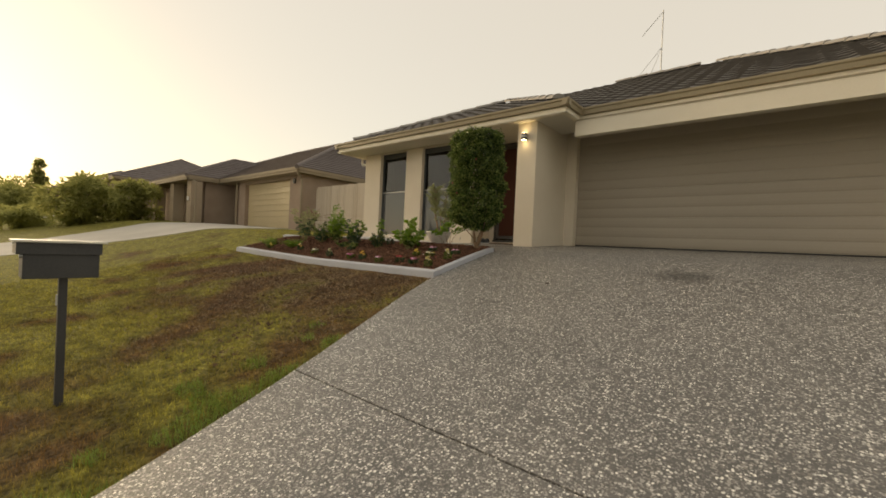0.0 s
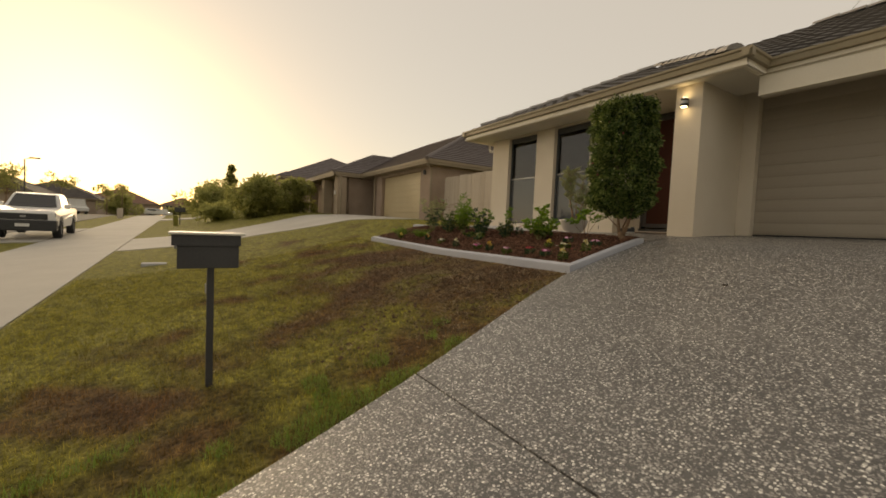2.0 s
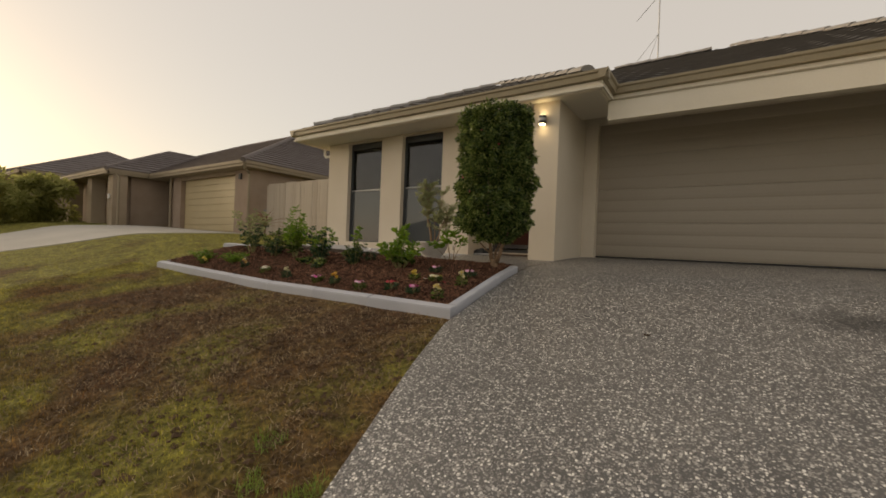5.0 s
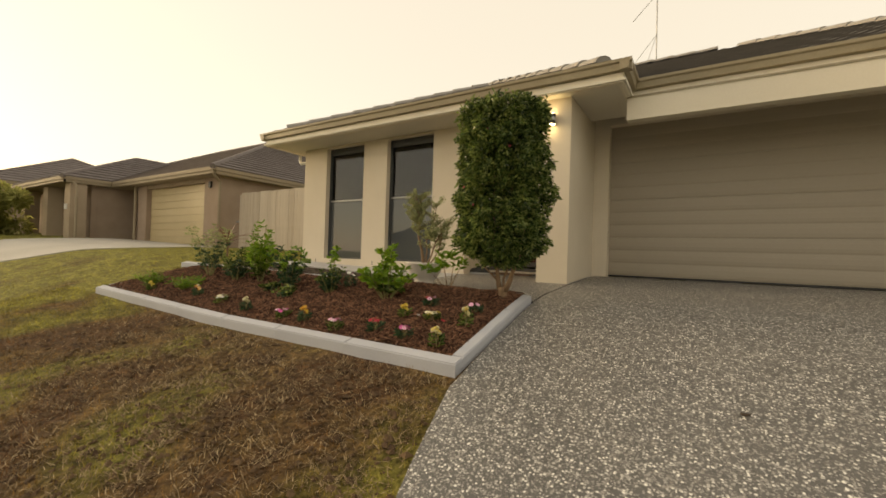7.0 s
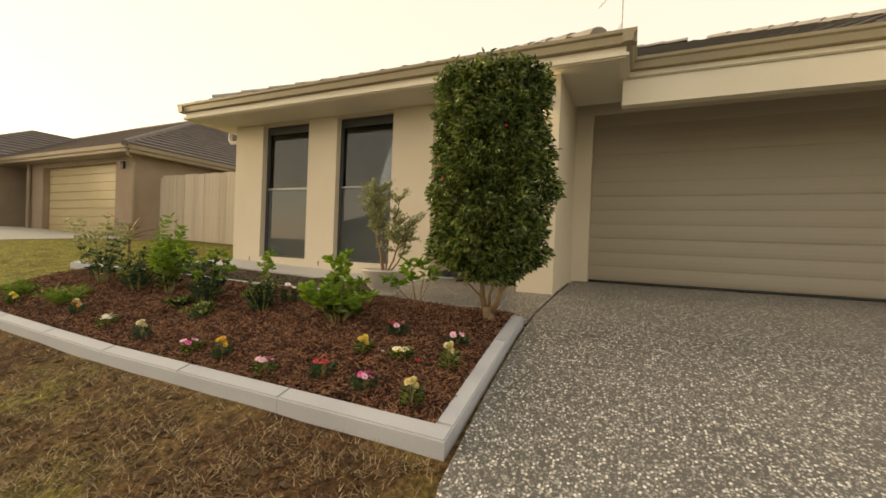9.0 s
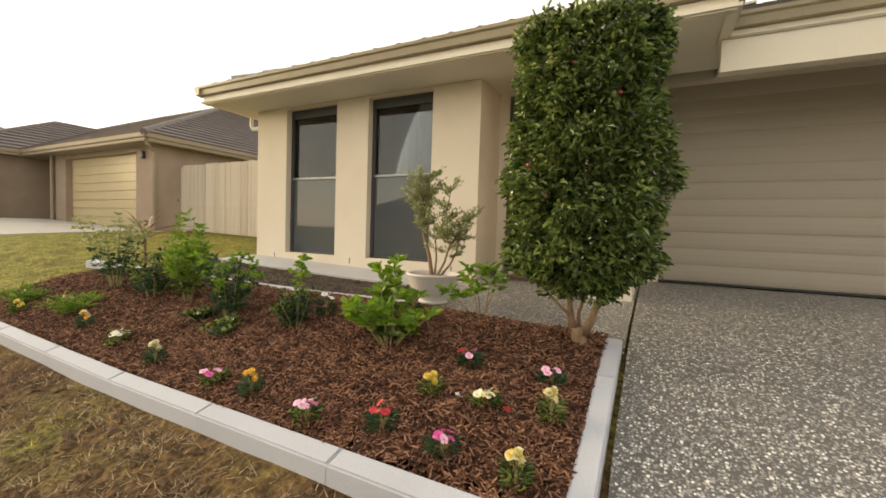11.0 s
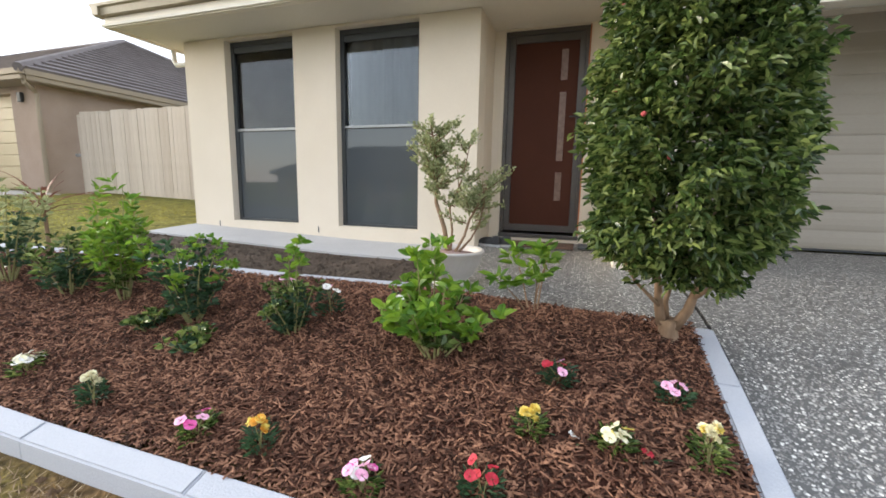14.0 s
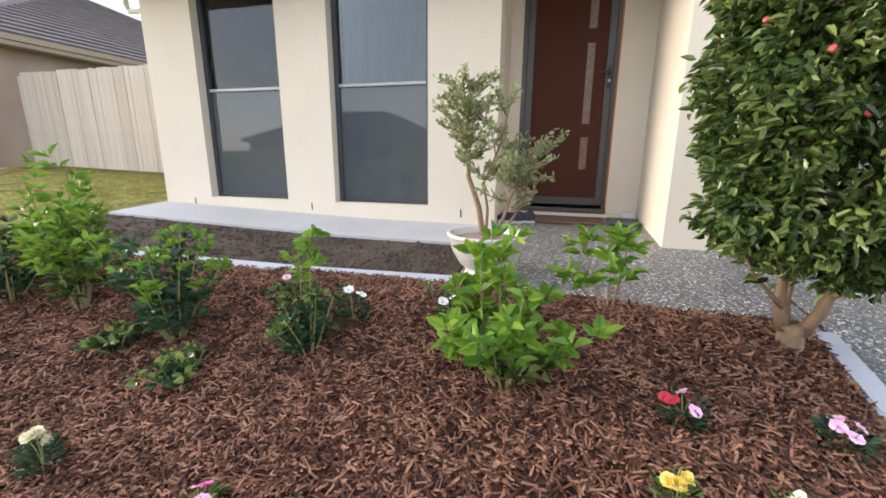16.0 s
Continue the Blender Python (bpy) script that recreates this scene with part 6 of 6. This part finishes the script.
# street lamp
sl = thing("street_lamp", "tall steel street lamp with a short arm", "street lamp")
sx, sy = -60.9, -22.8
sg = ground_z(sx, sy)
part("pole", tube(bmesh.new(), [(sx, sy, sg - 0.1), (sx, sy, 5.6)], [0.09, 0.06], 10), M["black_metal"], sl)
part("arm", tube(bmesh.new(), [(sx, sy, 5.55), (sx, sy + 0.3, 5.72), (sx, sy + 0.6, 5.74)], 0.03, 8), M["rail_pale"], sl)
part("lantern", boxed(sx - 0.14, sx + 0.14, sy + 0.4, sy + 1.3, 5.74, 5.88, 0.04), M["black_metal"], sl)

# small bollard-like bins and a far letterbox on the verge
for (bx, by, w, h, lab) in ((-26.9, -8.1, 0.13, 0.6, "green electricity pillar on the verge"), (-44.0, -12.6, 0.2, 0.9, "wooden bollard beside the footpath")):
    z = ground_z(bx, by)
    bm = boxed(bx - w, bx + w, by - w, by + w, z - 0.05, z + h, 0.03)
    tagged(part("bollard", bm, M["far_leaf"] if "green" in lab else M["fence"]), lab, "bollard")
fl = thing("letterbox", "dark letterbox on a post in a front lawn up the street", "letterbox")
z = ground_z(-28.6, -7.9)
part("post", boxed(-28.63, -28.57, -7.93, -7.87, z - 0.05, z + 0.75), M["black_metal"], fl)
part("box", boxed(-28.8, -28.4, -8.2, -7.6, z + 0.75, z + 1.05, 0.02), M["black_metal"], fl)


# ---- vehicles ----
M["white_paint"] = material("white_car_paint", [(0.66, 0.65, 0.62), (0.72, 0.71, 0.68)], 0.25, 1, 20, 0.0)
M["rubber"] = material("tyre_rubber", [(0.018, 0.018, 0.018), (0.03, 0.03, 0.03)], 0.85, 10, 60, 0.2)
M["plastic_black"] = material("black_bumper_plastic", [(0.02, 0.02, 0.021), (0.035, 0.035, 0.036)], 0.5, 8, 60, 0.1)
M["headlight"] = material("clear_headlight", [(0.5, 0.5, 0.5), (0.7, 0.7, 0.68)], 0.1, 8, 30, 0.0, metal=0.6)


def profile_body(bm, prof, w, taper=None):
    """A body side profile of (x, z), widened to w and narrowed at the top by taper."""
    def half(z):
        return w / 2 - (taper[1] * max(0.0, z - taper[0]) if taper else 0)
    a = [bm.verts.new((x, half(z), z)) for x, z in prof]
    b = [bm.verts.new((x, -half(z), z)) for x, z in prof]
    bm.faces.new(a)
    bm.faces.new(b[::-1])
    k = len(prof)
    for i in range(k):
        bm.faces.new((a[i], b[i], b[(i + 1) % k], a[(i + 1) % k]))
    return bm


def wheel(g, x, y, r, w, s):
    bm = bmesh.new()
    prof = [(r * 0.6, -w / 2), (r * 0.93, -w / 2), (r, -w * 0.35), (r, w * 0.35), (r * 0.93, w / 2), (r * 0.6, w / 2), (r * 0.6, -w / 2)]
    lathe(bm, prof, 0, 0, 24)
    bmesh.ops.transform(bm, matrix=Matrix.Translation((x, y, r)) @ Matrix.Rotation(radians(90), 4, "X"), verts=bm.verts)
    wh = new("wheel")
    wh.parent = g
    part("tyre", bm, M["rubber"], wh, smooth=True)
    bm = bmesh.new()
    lathe(bm, [(0.03, w * 0.3), (r * 0.25, w * 0.3), (r * 0.35, w * 0.15), (r * 0.58, w * 0.25), (r * 0.6, w * 0.42), (r * 0.6, -w * 0.4)], 0, 0, 20)
    bmesh.ops.transform(bm, matrix=Matrix.Translation((x, y, r)) @ Matrix.Rotation(radians(90 if s < 0 else -90), 4, "X"), verts=bm.verts)
    part("rim", bm, M["rail_pale"], wh, smooth=True)


ute = thing("pickup_truck", "white dual-cab pickup truck with a black bumper parked by the footpath", "pickup truck", at=Matrix.Translation((-20.6, -12.78, ground_z(-20.8, -12.9) + 0.02)) @ pose(0, 0, 0, 0, 1.4, 3))
# front is towards +x
bm = profile_body(bmesh.new(), [(2.5, 0.5), (2.55, 0.72), (2.54, 1.0), (2.46, 1.09), (1.4, 1.2), (0.9, 1.2), (-1.0, 1.14), (-2.55, 1.14), (-2.62, 1.05), (-2.62, 0.55), (-2.05, 0.5), (-1.95, 0.75), (-1.7, 0.93), (-1.3, 0.93), (-1.05, 0.75), (-0.98, 0.42), (1.05, 0.42), (1.12, 0.75), (1.36, 0.93), (1.76, 0.93), (2.0, 0.75), (2.08, 0.48)], 1.82, (0.95, 0.22))
bmesh.ops.bevel(bm, geom=[e for e in bm.edges if abs(abs(e.verts[0].co.y) - abs(e.verts[1].co.y)) < 0.12 and e.verts[0].co.y * e.verts[1].co.y > 0], offset=0.04, segments=2, affect="EDGES")
part("body", bm, M["white_paint"], ute, smooth=False)
bm = profile_body(bmesh.new(), [(1.05, 1.17), (0.35, 1.72), (0.1, 1.77), (-0.9, 1.75), (-1.05, 1.68), (-1.15, 1.13)], 1.66, (1.17, 0.28))
bmesh.ops.bevel(bm, geom=bm.edges[:], offset=0.03, segments=2, affect="EDGES")
part("cabin", bm, M["white_paint"], ute)
bm = bmesh.new()
q = [bm.verts.new(v) for v in ((1.02, 0.70, 1.21), (1.02, -0.70, 1.21), (0.40, -0.58, 1.70), (0.40, 0.58, 1.70))]
bm.faces.new(q)
bmesh.ops.translate(bm, verts=bm.verts, vec=(0.03, 0, 0.012))
part("windscreen", bm, M["glass_far"], ute, "dark windscreen")
for s in (1, -1):
    for x0, x1, x2, x3 in ((0.72, -0.02, 0.02, 0.33), (-0.1, -0.95, -0.88, -0.1)):
        bm = bmesh.new()
        yb, yt = s * (0.823), s * (0.695)
        bm.faces.new([bm.verts.new(v) for v in ((x0, yb, 1.22), (x1, yb, 1.22), (x2, yt, 1.66), (x3, yt, 1.66))])
        part("side_window", bm, M["glass_far"], ute)
    part("headlight", boxed(2.36, 2.53, s * 0.80 - 0.10, s * 0.80 + 0.09, 0.86, 1.03, 0.03), M["headlight"], ute)
    part("mirror", boxed(0.68, 0.82, s * 0.98 - 0.1, s * 0.98 + 0.1, 1.17, 1.36, 0.03), M["white_paint"], ute)
    for x in (1.56, -1.5):
        wheel(ute, x, s * 0.80, 0.37, 0.24, s)
part("bumper", boxed(2.25, 2.68, -0.92, 0.92, 0.34, 0.74, 0.05), M["plastic_black"], ute, "black front bumper")
part("grille", boxed(2.5, 2.58, -0.66, 0.66, 0.76, 0.98, 0.02), M["plastic_black"], ute, "black grille")
part("number_plate", boxed(2.681, 2.69, -0.19, 0.19, 0.5, 0.61), M["white_plastic"], ute, "blank pale number plate")
part("bonnet_badge", boxed(2.581, 2.59, -0.08, 0.08, 0.84, 0.91), M["rail_pale"], ute, "small chrome badge")
part("tub_rail", boxed(-2.6, -1.2, -0.86, 0.86, 1.135, 1.16, 0.01), M["plastic_black"], ute)


def far_car(x, y, turn, label, kind, tall):
    g = thing(kind.replace(" ", "_"), label, kind, at=Matrix.Translation((x, y, ground_z(x, y))) @ pose(0, 0, 0, 0, 0, turn))
    bm = profile_body(bmesh.new(), [(2.1, 0.35), (2.15, 0.75), (1.2, 0.95), (0.7 if not tall else 1.3, 1.4 * tall), (-1.9, 1.45 * tall), (-2.15, 0.9), (-2.15, 0.35)], 1.75, (0.9, 0.2))
    bmesh.ops.bevel(bm, geom=bm.edges[:], offset=0.06, segments=2, affect="EDGES")
    part("body", bm, M["white_paint"], g)
    for s in (1, -1):
        part("side_window", boxed(-1.5, 0.6, s * 0.80 - 0.02, s * 0.80 + 0.02, 0.98, 1.25 * tall, 0.01), M["glass_far"], g)
        for xx in (1.35, -1.35):
            wheel(g, xx, s * 0.76, 0.32, 0.2, s)
    part("windscreen", boxed(1.0, 1.05, -0.6, 0.6, 1.0, 1.25 * tall), M["glass_far"], g)
    return g


far_car(-64.0, -19.2, 25, "white van parked in front of a house across the street", "van", 1.3)
far_car(-93.0, -12.0, 70, "white car parked far up the street", "car", 1.0)

# ---- grass blades on the lawn nearest the walk ----
rng2 = np.random.default_rng(77)


def blades(count, x0, x1, y0, y1, hmax, keep, name, mat, flat=0.75, w=0.0022):
    xs_, ys_ = rng2.uniform(x0, x1, count), rng2.uniform(y0, y1, count)
    vs, fs = [], []
    prof_y = np.array([ground_z(0, v) for v in np.linspace(y0, y1, 200)])
    gz_ = np.interp(ys_, np.linspace(y0, y1, 200), prof_y) + SLOPE * np.clip(-3.0 - xs_, 0, 50) - 0.02
    ang, lean = rng2.uniform(0, 6.283, count), np.abs(rng2.normal(flat, 0.5 if flat < 1 else 0.12, count))
    h = hmax * rng2.uniform(0.4, 1.0, count)
    for i in range(count):
        x, y = xs_[i], ys_[i]
        if not keep(x, y):
            continue
        z = 0.003 + gz_[i] + 0.01 * noise.noise((x * 2.2, y * 2.2, 0.3))
        c, s_ = math.cos(ang[i]), math.sin(ang[i])
        hh, ln = h[i] * math.cos(min(1.45, lean[i])), h[i] * math.sin(min(1.45, lean[i]))
        k = len(vs)
        vs += [(x - s_ * w, y + c * w, z), (x + s_ * w, y - c * w, z), (x + c * ln, y + s_ * ln, z + hh + 0.004)]
        fs.append((k, k + 1, k + 2))
    o = new(name, link_mesh(name, vs, fs, mat))
    return o


M["blade"] = lawn_material("grass_blade", 1.55, True)
M["straw"] = material("dead_grass_runner", [(0.10, 0.062, 0.032), (0.24, 0.165, 0.088), (0.46, 0.35, 0.21)], 0.8, 5, 60, 0.1, island=0.5)


def fade(v, lo, hi):
    return min(1.0, max(0.0, (v - lo) / (hi - lo)))


def grows(x, y):
    """How thickly the grass stands: thin on the dead ground before the bed and towards the rim of the tuft field."""
    if x > edge_x(y) - 0.03 or (y > -3.96 and -6.1 < x) or (y > -2.66 and x > -5.6):
        return 0.0
    t = 0.5 + 0.5 * noise.noise((x * 1.3, y * 1.3, 4.0))
    dead = max(0.0, 1 - math.hypot((x + 1.8) * 0.2, (y + 4.2) * 0.5))
    return fade(x, -12.0, -5.0) * fade(y, -9.37, -9.3) * (0.35 + 0.65 * t) * (1 - 0.97 * dead ** 0.7) * fade(2.0 - y, 0.0, 2.0)


near_tufts = blades(250000, -7.0, 1.5, -9.3, -3.95, 0.045, lambda x, y: random.random() < grows(x, y), "lawn_grass", M["blade"])
tagged(near_tufts, "short patchy grass blades, green and straw-coloured", "grass", kind="stuff")
far_tufts = blades(90000, -12.0, -5.4, -9.3, 1.3, 0.05, lambda x, y: (x < -7.0 or y > -3.95) and random.random() < grows(x, y), "lawn_grass", M["blade"])
tagged(far_tufts, "short patchy grass blades, green and straw-coloured", "grass", kind="stuff")
thatch = blades(90000, -5.2, 0.3, -7.0, -3.97, 0.06, lambda x, y: random.random() < bare(x, y) * (1.0 if noise.noise((x * 5, y * 5, 2.0)) > -0.05 else 0.25), "dead_thatch_cover", M["straw"], 1.15, 0.0026)
tagged(thatch, "matted brown dead grass thatch before the garden bed", "dead grass", kind="stuff")
runners = blades(3600, -5.0, 0.3, -6.8, -3.96, 0.14, lambda x, y: x < edge_x(y) - 0.05 and random.random() < 1.15 - math.hypot((x + 1.4) * 0.3, (y + 4.2) * 0.45), "dead_runner_cover", M["straw"], 1.42)
tagged(runners, "pale dead grass runners on bare brown ground", "dead grass", kind="stuff")
M["blade_green"] = material("fresh_grass_blade", [(0.13, 0.2, 0.03), (0.24, 0.34, 0.06)], 0.6, 3, 40, 0.0, island=0.5, thin=0.35)
verge_tufts = blades(60000, -1.2, 1.4, -9.2, -5.6, 0.07, lambda x, y: 0.02 < edge_x(y) - x < 0.9 and noise.noise((x * 2.0, y * 2.0, 7.0)) > 0.05 + 0.4 * (edge_x(y) - x - 0.3), "lawn_grass", M["blade_green"])
tagged(verge_tufts, "fresher green grass along the driveway edge", "grass", kind="stuff")
